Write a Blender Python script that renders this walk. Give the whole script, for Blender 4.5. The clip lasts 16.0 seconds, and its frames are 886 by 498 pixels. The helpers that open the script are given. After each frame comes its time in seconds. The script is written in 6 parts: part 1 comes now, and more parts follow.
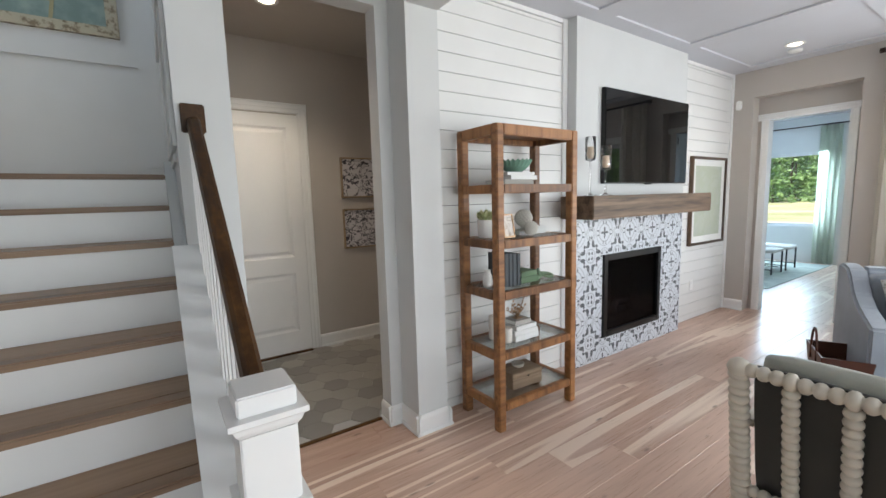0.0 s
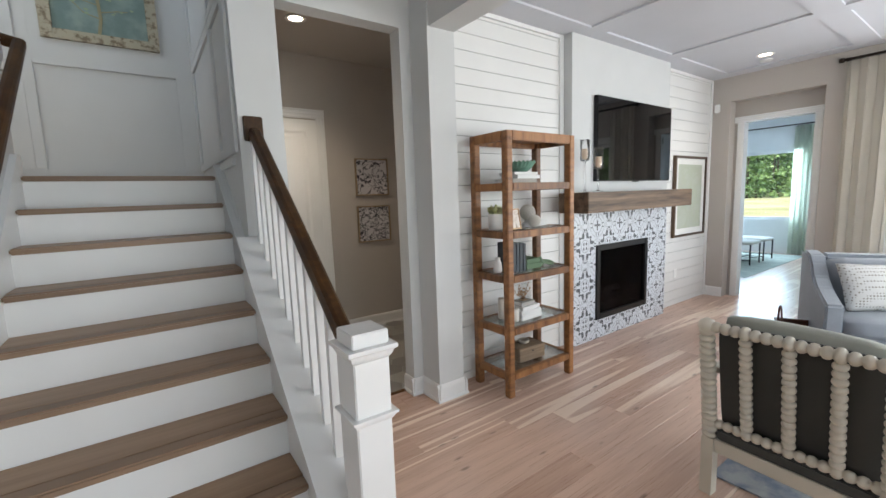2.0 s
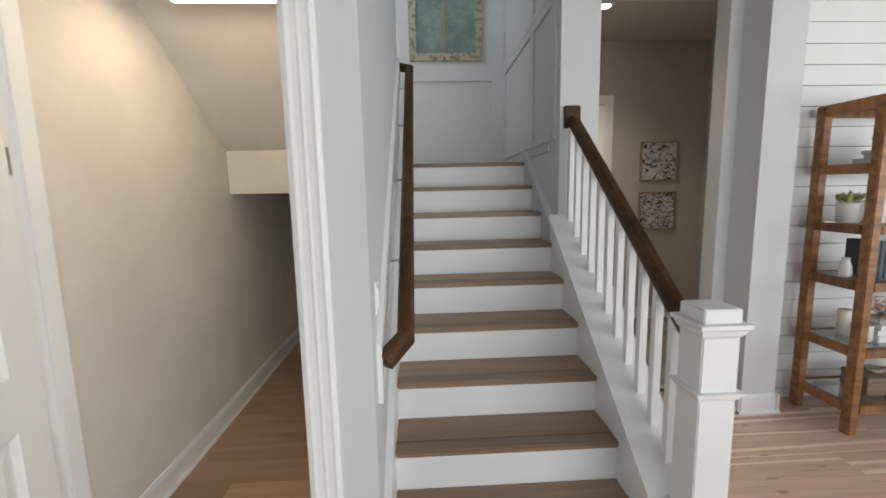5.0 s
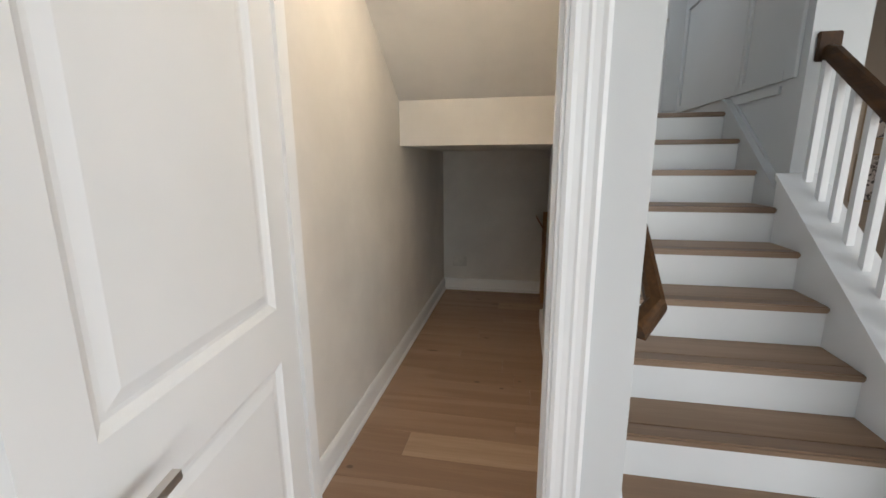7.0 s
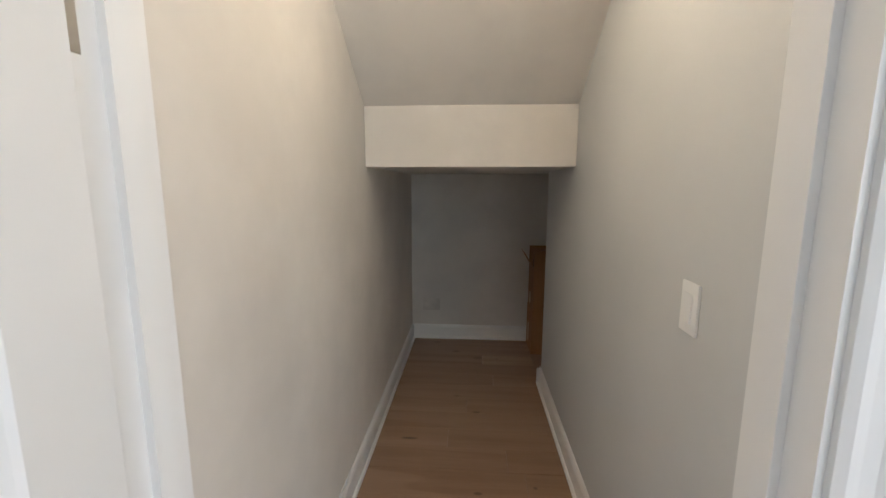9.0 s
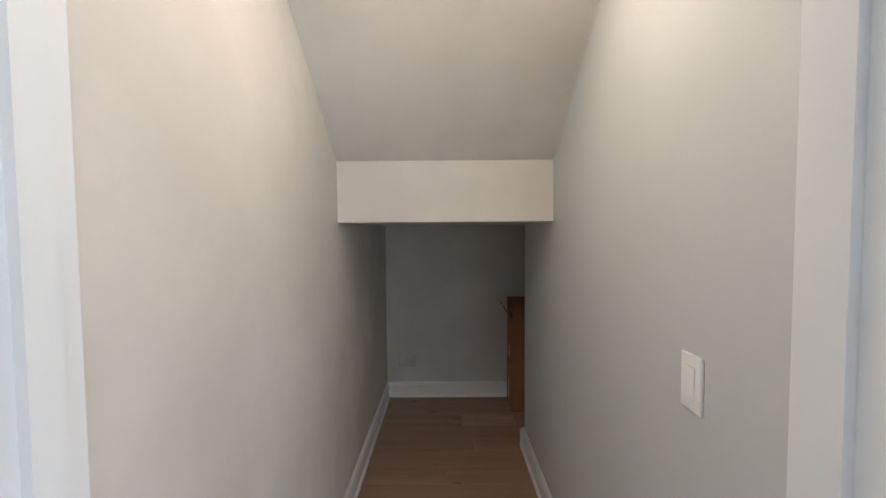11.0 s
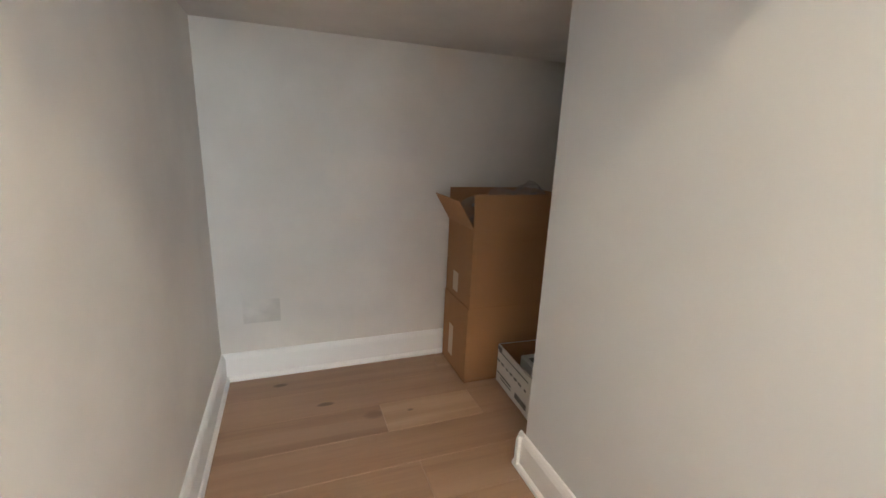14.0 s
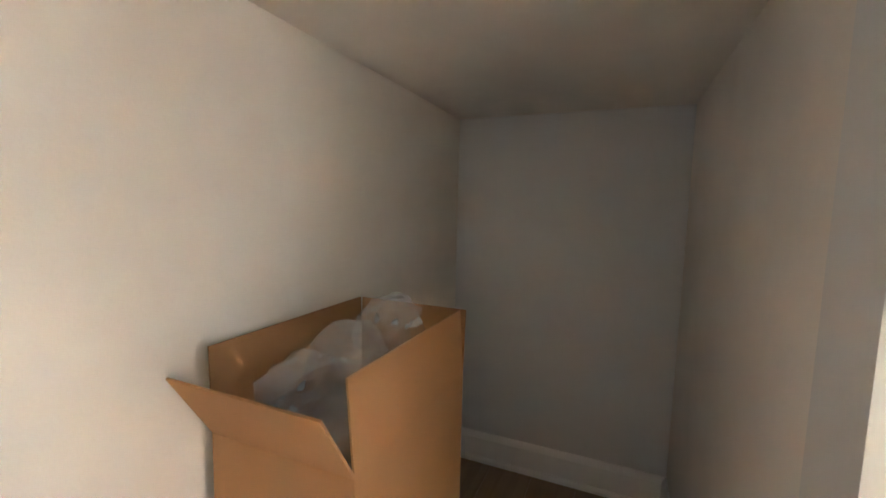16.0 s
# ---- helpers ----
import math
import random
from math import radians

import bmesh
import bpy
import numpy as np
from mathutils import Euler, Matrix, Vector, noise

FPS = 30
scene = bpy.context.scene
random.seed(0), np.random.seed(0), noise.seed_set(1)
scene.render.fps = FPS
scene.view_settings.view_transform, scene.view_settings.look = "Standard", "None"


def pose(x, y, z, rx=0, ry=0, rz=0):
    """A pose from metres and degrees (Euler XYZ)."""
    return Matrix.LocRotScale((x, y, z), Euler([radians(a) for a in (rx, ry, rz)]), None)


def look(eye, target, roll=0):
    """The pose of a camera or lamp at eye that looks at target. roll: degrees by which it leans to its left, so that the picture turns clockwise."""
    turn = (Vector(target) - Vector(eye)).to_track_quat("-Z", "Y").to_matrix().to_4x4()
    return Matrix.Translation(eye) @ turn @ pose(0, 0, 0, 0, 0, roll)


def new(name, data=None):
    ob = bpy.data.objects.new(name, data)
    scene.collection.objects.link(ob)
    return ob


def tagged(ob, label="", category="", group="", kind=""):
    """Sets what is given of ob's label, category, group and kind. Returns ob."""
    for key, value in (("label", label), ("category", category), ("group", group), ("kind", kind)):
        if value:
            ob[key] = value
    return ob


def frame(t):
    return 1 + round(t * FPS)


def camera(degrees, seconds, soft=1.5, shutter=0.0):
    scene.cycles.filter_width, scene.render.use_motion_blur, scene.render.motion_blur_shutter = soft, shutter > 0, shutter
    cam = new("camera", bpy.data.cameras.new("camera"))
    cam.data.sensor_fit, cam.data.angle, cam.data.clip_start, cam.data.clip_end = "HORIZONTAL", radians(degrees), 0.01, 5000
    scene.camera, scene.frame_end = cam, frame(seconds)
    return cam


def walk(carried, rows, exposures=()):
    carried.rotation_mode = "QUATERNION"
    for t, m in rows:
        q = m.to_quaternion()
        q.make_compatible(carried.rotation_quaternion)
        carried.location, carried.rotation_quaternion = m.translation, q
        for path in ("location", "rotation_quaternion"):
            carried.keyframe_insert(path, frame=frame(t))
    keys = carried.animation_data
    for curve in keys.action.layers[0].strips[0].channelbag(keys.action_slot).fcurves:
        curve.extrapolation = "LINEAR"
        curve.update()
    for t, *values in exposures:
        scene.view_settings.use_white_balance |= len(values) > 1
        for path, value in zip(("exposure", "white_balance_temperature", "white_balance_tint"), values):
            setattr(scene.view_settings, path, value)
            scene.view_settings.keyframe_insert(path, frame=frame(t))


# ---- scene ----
cam = camera(93.8, 16.0, 1.5, 0.2)
PATH = [
    (0, (0.586, 0.413, 1.511), (1.698, 2.058, 1.273), -1.6),
    (0.5, (0.533, 0.318, 1.51), (1.725, 1.905, 1.268), -1.7),
    (1, (0.385, 0.264, 1.522), (1.616, 1.822, 1.284), -1.8),
    (1.5, (0.255, 0.233, 1.515), (1.478, 1.795, 1.267), -1.9),
    (2, (0.205, 0.198, 1.511), (1.355, 1.815, 1.261), -2.0),
    (2.5, (0.189, 0.178, 1.502), (1.218, 1.874, 1.246), -1.9),
    (3, (0.172, 0.15, 1.494), (1.035, 1.936, 1.239), -1.7),
    (3.5, (0.113, 0.126, 1.493), (0.781, 1.994, 1.24), -1.6),
    (4, (0.019, 0.125, 1.497), (0.5, 2.05, 1.244), -1.6),
    (4.5, (-0.103, 0.132, 1.491), (0.191, 2.094, 1.234), -1.5),
    (5, (-0.2, 0.141, 1.481), (-0.11, 2.12, 1.209), -1.2),
    (5.2, (-0.243, 0.149, 1.472), (-0.243, 2.129, 1.19), -1.1),
    (7.3, (-0.766, 0.333, 1.389), (-1.136, 2.242, 0.92), -0.5),
    (7.5, (-0.803, 0.37, 1.404), (-1.159, 2.274, 0.904), -0.7),
    (8, (-0.892, 0.623, 1.342), (-1.167, 2.54, 0.842), -0.5),
    (8.5, (-0.955, 0.845, 1.353), (-1.157, 2.79, 0.934), 0.4),
    (9, (-0.995, 1.008, 1.415), (-1.131, 2.979, 1.103), 0.1),
    (9.5, (-1.036, 1.083, 1.463), (-1.109, 3.076, 1.317), -0.4),
    (9.7, (-1.042, 1.089, 1.471), (-1.096, 3.087, 1.395), -0.3),
    (11.8, (-0.995, 1.112, 1.424), (-0.978, 3.106, 1.276), -0.2),
    (12, (-1.01, 1.126, 1.405), (-0.971, 3.114, 1.185), 0.1),
    (12.5, (-1.023, 1.349, 1.308), (-0.896, 3.308, 0.924), 0.1),
    (13, (-1.029, 1.793, 1.265), (-0.801, 3.723, 0.792), 0.2),
    (13.5, (-1.151, 2.309, 1.227), (-0.736, 4.186, 0.677), 1.0),
    (14, (-1.214, 2.782, 1.085), (-0.529, 4.594, 0.589), 2.5),
    (14.5, (-1.162, 3.291, 1.069), (-0.242, 4.949, 0.433), 4.1),
    (15, (-1.183, 3.743, 1.026), (0.167, 5.125, 0.513), 4.3),
    (15.5, (-1.034, 3.915, 1.111), (0.642, 4.925, 0.706), 4.6),
    (16, (-0.953, 4.018, 1.125), (0.875, 4.803, 0.922), 1.3),
]
EXPOSURES = [(0.0, 0.76, 6500, 10), (2.5, 0.73, 6600, 10), (3.5, 0.74, 6750, 10), (5.0, 0.70, 6650, 10), (7.5, 0.80, 6500, 10), (8.5, 0.80, 6400, 10), (9.0, 0.84, 6250, 10), (9.7, 0.80, 5900, 10), (11.8, 0.92, 5850, 10), (12.5, 1.24, 5950, 10), (13.0, 1.68, 5900, 10), (13.5, 2.08, 6000, 10), (14.0, 2.78, 6150, 10), (14.5, 3.26, 6350, 10), (15.0, 3.76, 6500, 5), (15.5, 4.04, 6650, 7), (16.0, 4.30, 6620, 8)]
walk(cam, [(t, look(eye, target, roll)) for t, eye, target, roll in PATH], EXPOSURES)

# ---- world, sun and large lights ----
world = bpy.data.worlds.new("sky")
scene.world = world
world.use_nodes = True
wn = world.node_tree.nodes
sky = wn.new("ShaderNodeTexSky")
sky.sky_type = 'NISHITA'
sky.sun_disc = False
sky.sun_elevation = radians(65)
sky.sun_rotation = radians(-80)
world.node_tree.links.new(sky.outputs[0], wn["Background"].inputs[0])
wn["Background"].inputs[1].default_value = 0.15


def lamp_area(name, m, sx, sy, watts, col):
    d = bpy.data.lights.new(name, 'AREA')
    d.shape, d.size, d.size_y, d.energy, d.color = 'RECTANGLE', sx, sy, watts, col
    o = new(name, d)
    o.matrix_world = m
    return o


sun = new("sun", bpy.data.lights.new("sun", 'SUN'))
sun.data.energy, sun.data.angle, sun.data.color = 5.0, radians(0.5), (1.0, 0.95, 0.86)
sun.matrix_world = look((0, 0, 0), (0.50, -0.10, -1.0))
# daylight in the window openings; south, entry and stairwell windows are unseen additions
# broad fill from the unseen south side, through an added window
lamp_area("daylight_south_fill", look((3.6, -4.28, 1.5), (3.6, 0, 1.2)), 4.2, 2.2, 96, (0.90, 0.96, 1.0))
# fill for foyer and stairs; its window is added, never in view
lamp_area("daylight_entry_fill", look((0.2, -4.28, 1.5), (0.2, 0, 1.4)), 1.8, 2.2, 24, (0.80, 0.92, 1.0))
lamp_area("daylight_east_window", look((6.58, -0.95, 1.5), (0, -0.75, 1.2)), 2.8, 1.6, 86, (0.92, 0.97, 1.0))
# fill for the dark landing, set in an added upstairs window
lamp_area("daylight_stairwell_fill", look((-1.52, 3.35, 4.25), (1.0, 3.6, 2.6)), 1.8, 1.4, 16, (0.84, 0.93, 1.0))
lamp_area("daylight_bedroom", look((11.50, 4.1, 1.55), (6, 3.4, 0.6)), 2.2, 1.4, 76, (0.57, 0.80, 1.0))

# ---- materials ----


def nodes_of(name):
    m = bpy.data.materials.new(name)
    m.use_nodes = True
    nt = m.node_tree
    return m, nt, nt.nodes["Principled BSDF"]


def math_node(nt, op, a, b=None, c=None):
    n = nt.nodes.new("ShaderNodeMath")
    n.operation = op
    for i, v in enumerate((a, b, c)):
        if v is None:
            continue
        if isinstance(v, (int, float)):
            n.inputs[i].default_value = v
        else:
            nt.links.new(v, n.inputs[i])
    return n.outputs[0]


def mix_col(nt, fac, a, b, blend='MIX'):
    n = nt.nodes.new("ShaderNodeMix")
    n.data_type, n.blend_type = 'RGBA', blend
    for i, v in ((0, fac), (6, a), (7, b)):
        if isinstance(v, (int, float)):
            n.inputs[i].default_value = v
        elif isinstance(v, tuple):
            n.inputs[i].default_value = (*v, 1)
        else:
            nt.links.new(v, n.inputs[i])
    return n.outputs[2]


def noise_out(nt, vec, scale, detail=3, rough=0.55):
    n = nt.nodes.new("ShaderNodeTexNoise")
    n.inputs["Scale"].default_value = scale
    n.inputs["Detail"].default_value = detail
    n.inputs["Roughness"].default_value = rough
    if vec is not None:
        nt.links.new(vec, n.inputs["Vector"])
    return n.outputs[0]


def mapped(nt, src, scale, offset=None):
    n = nt.nodes.new("ShaderNodeMapping")
    n.inputs["Scale"].default_value = scale
    nt.links.new(src, n.inputs["Vector"])
    if offset is not None:
        nt.links.new(offset, n.inputs["Location"])
    return n.outputs[0]


def steps(nt, v, lo, hi):
    n = nt.nodes.new("ShaderNodeMapRange")
    n.interpolation_type = 'SMOOTHSTEP'
    n.inputs["From Min"].default_value = lo
    n.inputs["From Max"].default_value = hi
    nt.links.new(v, n.inputs["Value"])
    return n.outputs[0]


def bump(nt, bsdf, height, strength, dist=0.002):
    n = nt.nodes.new("ShaderNodeBump")
    n.inputs["Strength"].default_value = strength
    n.inputs["Distance"].default_value = dist
    nt.links.new(height, n.inputs["Height"])
    nt.links.new(n.outputs[0], bsdf.inputs["Normal"])


def painted(name, col, rough=0.6, var=0.04, tex=220, bstr=0.15, metal=0.0, big=1.3):
    m, nt, b = nodes_of(name)
    co = nt.nodes.new("ShaderNodeTexCoord").outputs["Object"]
    n1 = noise_out(nt, co, big, 4)
    n2 = noise_out(nt, co, tex, 2)
    dark = tuple(c * (1 - 2.2 * var) for c in col)
    lite = tuple(min(1, c * (1 + var)) for c in col)
    nt.links.new(mix_col(nt, steps(nt, n1, 0.3, 0.7), dark, lite), b.inputs["Base Color"])
    r = math_node(nt, 'MULTIPLY_ADD', n1, 0.2, rough - 0.1)
    nt.links.new(r, b.inputs["Roughness"])
    b.inputs["Metallic"].default_value = metal
    bump(nt, b, n2, bstr, 0.0015)
    return m


def wood(name, dark, lite, axis=0, rough=0.45, grain=1.0, bstr=0.25, pale=None, knots=False, spread=0.25, streak=0.62, marks=()):
    m, nt, b = nodes_of(name)
    tc = nt.nodes.new("ShaderNodeTexCoord").outputs["Object"]
    info = nt.nodes.new("ShaderNodeObjectInfo")
    comb = nt.nodes.new("ShaderNodeCombineXYZ")
    rnd = info.outputs["Random"]
    for i, k in enumerate((37.0, 53.0, 71.0)):
        nt.links.new(math_node(nt, 'MULTIPLY', rnd, k), comb.inputs[i])
    sc = [16.0 * grain] * 3
    sc[axis] = 1.1 * grain
    v = mapped(nt, tc, sc, comb.outputs[0])
    n1 = noise_out(nt, v, 1.0, 5, 0.6)
    sc2 = [130.0 * grain] * 3
    sc2[axis] = 4.0 * grain
    n2 = noise_out(nt, mapped(nt, tc, sc2, comb.outputs[0]), 1.0, 3, 0.6)
    f = math_node(nt, 'ADD', math_node(nt, 'MULTIPLY', n1, 0.7), math_node(nt, 'MULTIPLY', n2, 0.3))
    f = math_node(nt, 'ADD', f, math_node(nt, 'MULTIPLY_ADD', rnd, spread, -spread / 2))
    c = mix_col(nt, steps(nt, f, 0.3, 0.7), dark, lite)
    if pale:
        sc3 = [3.3] * 3
        sc3[axis] = 0.19
        nn = nt.nodes.new("ShaderNodeTexNoise")
        nn.inputs["Scale"].default_value, nn.inputs["Detail"].default_value, nn.inputs["Distortion"].default_value = 1.0, 0.7, 0.7
        nt.links.new(mapped(nt, tc, sc3, comb.outputs[0]), nn.inputs["Vector"])
        c = mix_col(nt, math_node(nt, 'MULTIPLY', math_node(nt, 'SUBTRACT', 1.0, steps(nt, math_node(nt, 'ABSOLUTE', math_node(nt, 'SUBTRACT', nn.outputs[0], 0.60)), 0.026, 0.042)), streak), c, pale)
    if knots:
        vo = nt.nodes.new("ShaderNodeTexVoronoi")
        vo.inputs["Scale"].default_value = 1.0
        k = [9.0] * 3
        k[axis] = 2.6
        nt.links.new(mapped(nt, tc, k, comb.outputs[0]), vo.inputs["Vector"])
        wob = math_node(nt, 'ADD', vo.outputs[0], math_node(nt, 'MULTIPLY', n2, 0.06))
        spot = math_node(nt, 'SUBTRACT', 1.0, steps(nt, wob, 0.06, 0.15))
        c = mix_col(nt, math_node(nt, 'MULTIPLY', spot, 0.7), c, tuple(x * 0.35 for x in dark))
    if marks:
        sep = nt.nodes.new("ShaderNodeSeparateXYZ")
        nt.links.new(nt.nodes.new("ShaderNodeNewGeometry").outputs["Position"], sep.inputs[0])
        for mx, my, rx, ry, k in marks:
            ex = math_node(nt, 'DIVIDE', math_node(nt, 'SUBTRACT', sep.outputs[0], mx), rx)
            ey = math_node(nt, 'DIVIDE', math_node(nt, 'SUBTRACT', sep.outputs[1], my), ry)
            r2 = math_node(nt, 'ADD', math_node(nt, 'MULTIPLY', ex, ex), math_node(nt, 'MULTIPLY', ey, ey))
            r2 = math_node(nt, 'ADD', r2, math_node(nt, 'MULTIPLY_ADD', n2, 1.6, -0.8))
            spot = math_node(nt, 'SUBTRACT', 1.0, steps(nt, r2, 0.1, 1.3))
            c = mix_col(nt, math_node(nt, 'MULTIPLY', spot, k), c, tuple(x * 0.30 for x in dark))
    nt.links.new(c, b.inputs["Base Color"])
    nt.links.new(math_node(nt, 'MULTIPLY_ADD', n2, 0.25, rough - 0.12), b.inputs["Roughness"])
    bump(nt, b, n2, bstr, 0.0012)
    return m


def fabric(name, col, rough=0.9, scale=700, var=0.12):
    m, nt, b = nodes_of(name)
    co = nt.nodes.new("ShaderNodeTexCoord").outputs["Object"]
    n1 = noise_out(nt, co, 4, 3)
    n2 = noise_out(nt, co, scale, 2)
    f = math_node(nt, 'ADD', math_node(nt, 'MULTIPLY', n1, 0.5), math_node(nt, 'MULTIPLY', n2, 0.5))
    nt.links.new(mix_col(nt, steps(nt, f, 0.35, 0.65), tuple(c * (1 - var) for c in col), tuple(min(1, c * (1 + var)) for c in col)), b.inputs["Base Color"])
    b.inputs["Roughness"].default_value = rough
    b.inputs["Sheen Weight"].default_value = 0.2
    bump(nt, b, n2, 0.3, 0.001)
    return m


def sheer(name, col):
    """Curtain cloth that lets part of the light through."""
    m = fabric(name, col, 0.9, 400, 0.05)
    nt = m.node_tree
    tl = nt.nodes.new("ShaderNodeBsdfTranslucent")
    tl.inputs[0].default_value = (*col, 1)
    mx = nt.nodes.new("ShaderNodeMixShader")
    mx.inputs[0].default_value = 0.58
    nt.links.new(nt.nodes["Principled BSDF"].outputs[0], mx.inputs[1])
    nt.links.new(tl.outputs[0], mx.inputs[2])
    nt.links.new(mx.outputs[0], nt.nodes["Material Output"].inputs[0])
    return m


def emitter(name, col, strength):
    m, nt, b = nodes_of(name)
    b.inputs["Base Color"].default_value = (*col, 1)
    b.inputs["Emission Color"].default_value = (*col, 1)
    b.inputs["Emission Strength"].default_value = strength
    return m


def glassy(name, tint=(1, 1, 1), rough=0.02, gloss=0.9):
    """Thin clear glass: light passes straight, with a reflection that grows at grazing angles."""
    m, nt, b = nodes_of(name)
    nt.nodes.remove(b)
    out = nt.nodes["Material Output"]
    tr = nt.nodes.new("ShaderNodeBsdfTransparent")
    tr.inputs[0].default_value = (*tint, 1)
    gl = nt.nodes.new("ShaderNodeBsdfGlossy")
    gl.inputs["Roughness"].default_value = rough
    fr = nt.nodes.new("ShaderNodeFresnel")
    fr.inputs[0].default_value = 1.45
    mx = nt.nodes.new("ShaderNodeMixShader")
    nt.links.new(math_node(nt, 'MULTIPLY', fr.outputs[0], gloss), mx.inputs[0])
    nt.links.new(tr.outputs[0], mx.inputs[1])
    nt.links.new(gl.outputs[0], mx.inputs[2])
    nt.links.new(mx.outputs[0], out.inputs[0])
    return m


def tile_pattern(name, x0, size):
    """Encaustic cement tile: slate-blue figures on off-white, repeating every two tiles."""
    m, nt, b = nodes_of(name)
    geo = nt.nodes.new("ShaderNodeNewGeometry").outputs["Position"]
    sep = nt.nodes.new("ShaderNodeSeparateXYZ")
    nt.links.new(geo, sep.inputs[0])
    M = lambda *a: math_node(nt, *a)
    wob = M('MULTIPLY_ADD', noise_out(nt, geo, 60, 2), 0.03, -0.015)
    u = M('PINGPONG', M('DIVIDE', M('ADD', M('SUBTRACT', sep.outputs[0], x0), 4.0 * size), size), 1.0)
    v = M('PINGPONG', M('DIVIDE', M('ADD', sep.outputs[2], 4.0 * size), size), 1.0)
    u, v = M('ADD', u, wob), M('ADD', v, wob)
    iu, iv = M('SUBTRACT', 1.0, u), M('SUBTRACT', 1.0, v)
    dist = lambda a, c: M('SQRT', M('ADD', M('MULTIPLY', a, a), M('MULTIPLY', c, c)))
    ring = lambda d, r, w: M('LESS_THAN', M('ABSOLUTE', M('SUBTRACT', d, r)), w)

    def ell(a, ca, ra, c, cc, rc):
        da = M('DIVIDE', M('SUBTRACT', a, ca), ra)
        dc = M('DIVIDE', M('SUBTRACT', c, cc), rc)
        return M('LESS_THAN', dist(da, dc), 1.0)

    bold = [ell(iu, 0.11, 0.055, iv, 0.12, 0.080),
            ell(iu, 0.16, 0.092, iv, 0.55, 0.165), ell(iv, 0.16, 0.092, iu, 0.55, 0.165),
            ell(iu, 0.27, 0.070, iv, 0.44, 0.060), ell(iv, 0.27, 0.070, iu, 0.44, 0.060),
            ell(iu, 0.43, 0.075, iv, 0.43, 0.075),
            ell(iu, 0.07, 0.045, iv, 0.82, 0.075), ell(iv, 0.07, 0.045, iu, 0.82, 0.075),
            ell(u, 0.16, 0.12, v, 0.0, 0.055), ell(v, 0.16, 0.12, u, 0.0, 0.055), M('LESS_THAN', dist(u, v), 0.07),
            ell(u, 0.47, 0.085, v, 0.10, 0.030), ell(v, 0.47, 0.085, u, 0.10, 0.030)]
    thin = [ring(dist(u, v), 0.40, 0.022), ring(dist(u, v), 0.60, 0.016), ring(dist(iu, iv), 0.31, 0.020), ring(dist(iu, v), 0.30, 0.020), ring(dist(u, iv), 0.30, 0.020), ring(dist(iu, v), 0.20, 0.014), ring(dist(u, iv), 0.20, 0.014)]
    f = bold[0]
    for s in bold[1:]:
        f = M('MAXIMUM', f, s)
    for s in thin:
        f = M('MAXIMUM', f, M('MULTIPLY', s, 0.50))
    worn = M('MULTIPLY', f, M('MULTIPLY_ADD', noise_out(nt, geo, 35, 3), 0.3, 0.75))
    c = mix_col(nt, worn, (0.62, 0.65, 0.70), (0.022, 0.026, 0.036))
    nt.links.new(c, b.inputs["Base Color"])
    b.inputs["Roughness"].default_value = 0.38
    bump(nt, b, noise_out(nt, geo, 90, 2), 0.1, 0.001)
    return m


def blotched(name, back, front, scale, lo, hi, rough=0.6, metal=0.0, detail=4):
    """Two colours divided by a noise threshold: prints, splashes, foliage."""
    m, nt, b = nodes_of(name)
    co = nt.nodes.new("ShaderNodeTexCoord").outputs["Object"]
    n = noise_out(nt, co, scale, detail, 0.6)
    nt.links.new(mix_col(nt, steps(nt, n, lo, hi), back, front), b.inputs["Base Color"])
    b.inputs["Roughness"].default_value = rough
    b.inputs["Metallic"].default_value = metal
    bump(nt, b, n, 0.2, 0.002)
    return m


def leaf_mat(name, dark, lite):
    m, nt, b = nodes_of(name)
    g = nt.nodes.new("ShaderNodeNewGeometry").outputs["Random Per Island"]
    nt.links.new(mix_col(nt, g, dark, lite), b.inputs["Base Color"])
    b.inputs["Roughness"].default_value = 0.55
    b.inputs["Subsurface Weight"].default_value = 0.0
    return m


M_WALL = painted("wall_paint_cool_white", (0.62, 0.63, 0.63), 0.65, 0.02)
M_WALLG = painted("wall_paint_greige", (0.50, 0.46, 0.425), 0.7, 0.02)
M_CLOSET = painted("closet_paint", (0.735, 0.703, 0.660), 0.75, 0.04, 220, 0.2, 0.0, 2.2)
M_TRIM = painted("trim_paint_white", (0.83, 0.83, 0.825), 0.38, 0.02, 90, 0.06)
M_SHIP = painted("shiplap_paint", (0.76, 0.76, 0.75), 0.45, 0.02, 60, 0.08)
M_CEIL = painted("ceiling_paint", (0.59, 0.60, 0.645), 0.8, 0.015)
M_DARK = painted("joint_shadow", (0.10, 0.10, 0.10), 0.9)
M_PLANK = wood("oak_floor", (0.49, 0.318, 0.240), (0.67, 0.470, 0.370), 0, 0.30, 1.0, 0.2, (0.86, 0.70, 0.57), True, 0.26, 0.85)
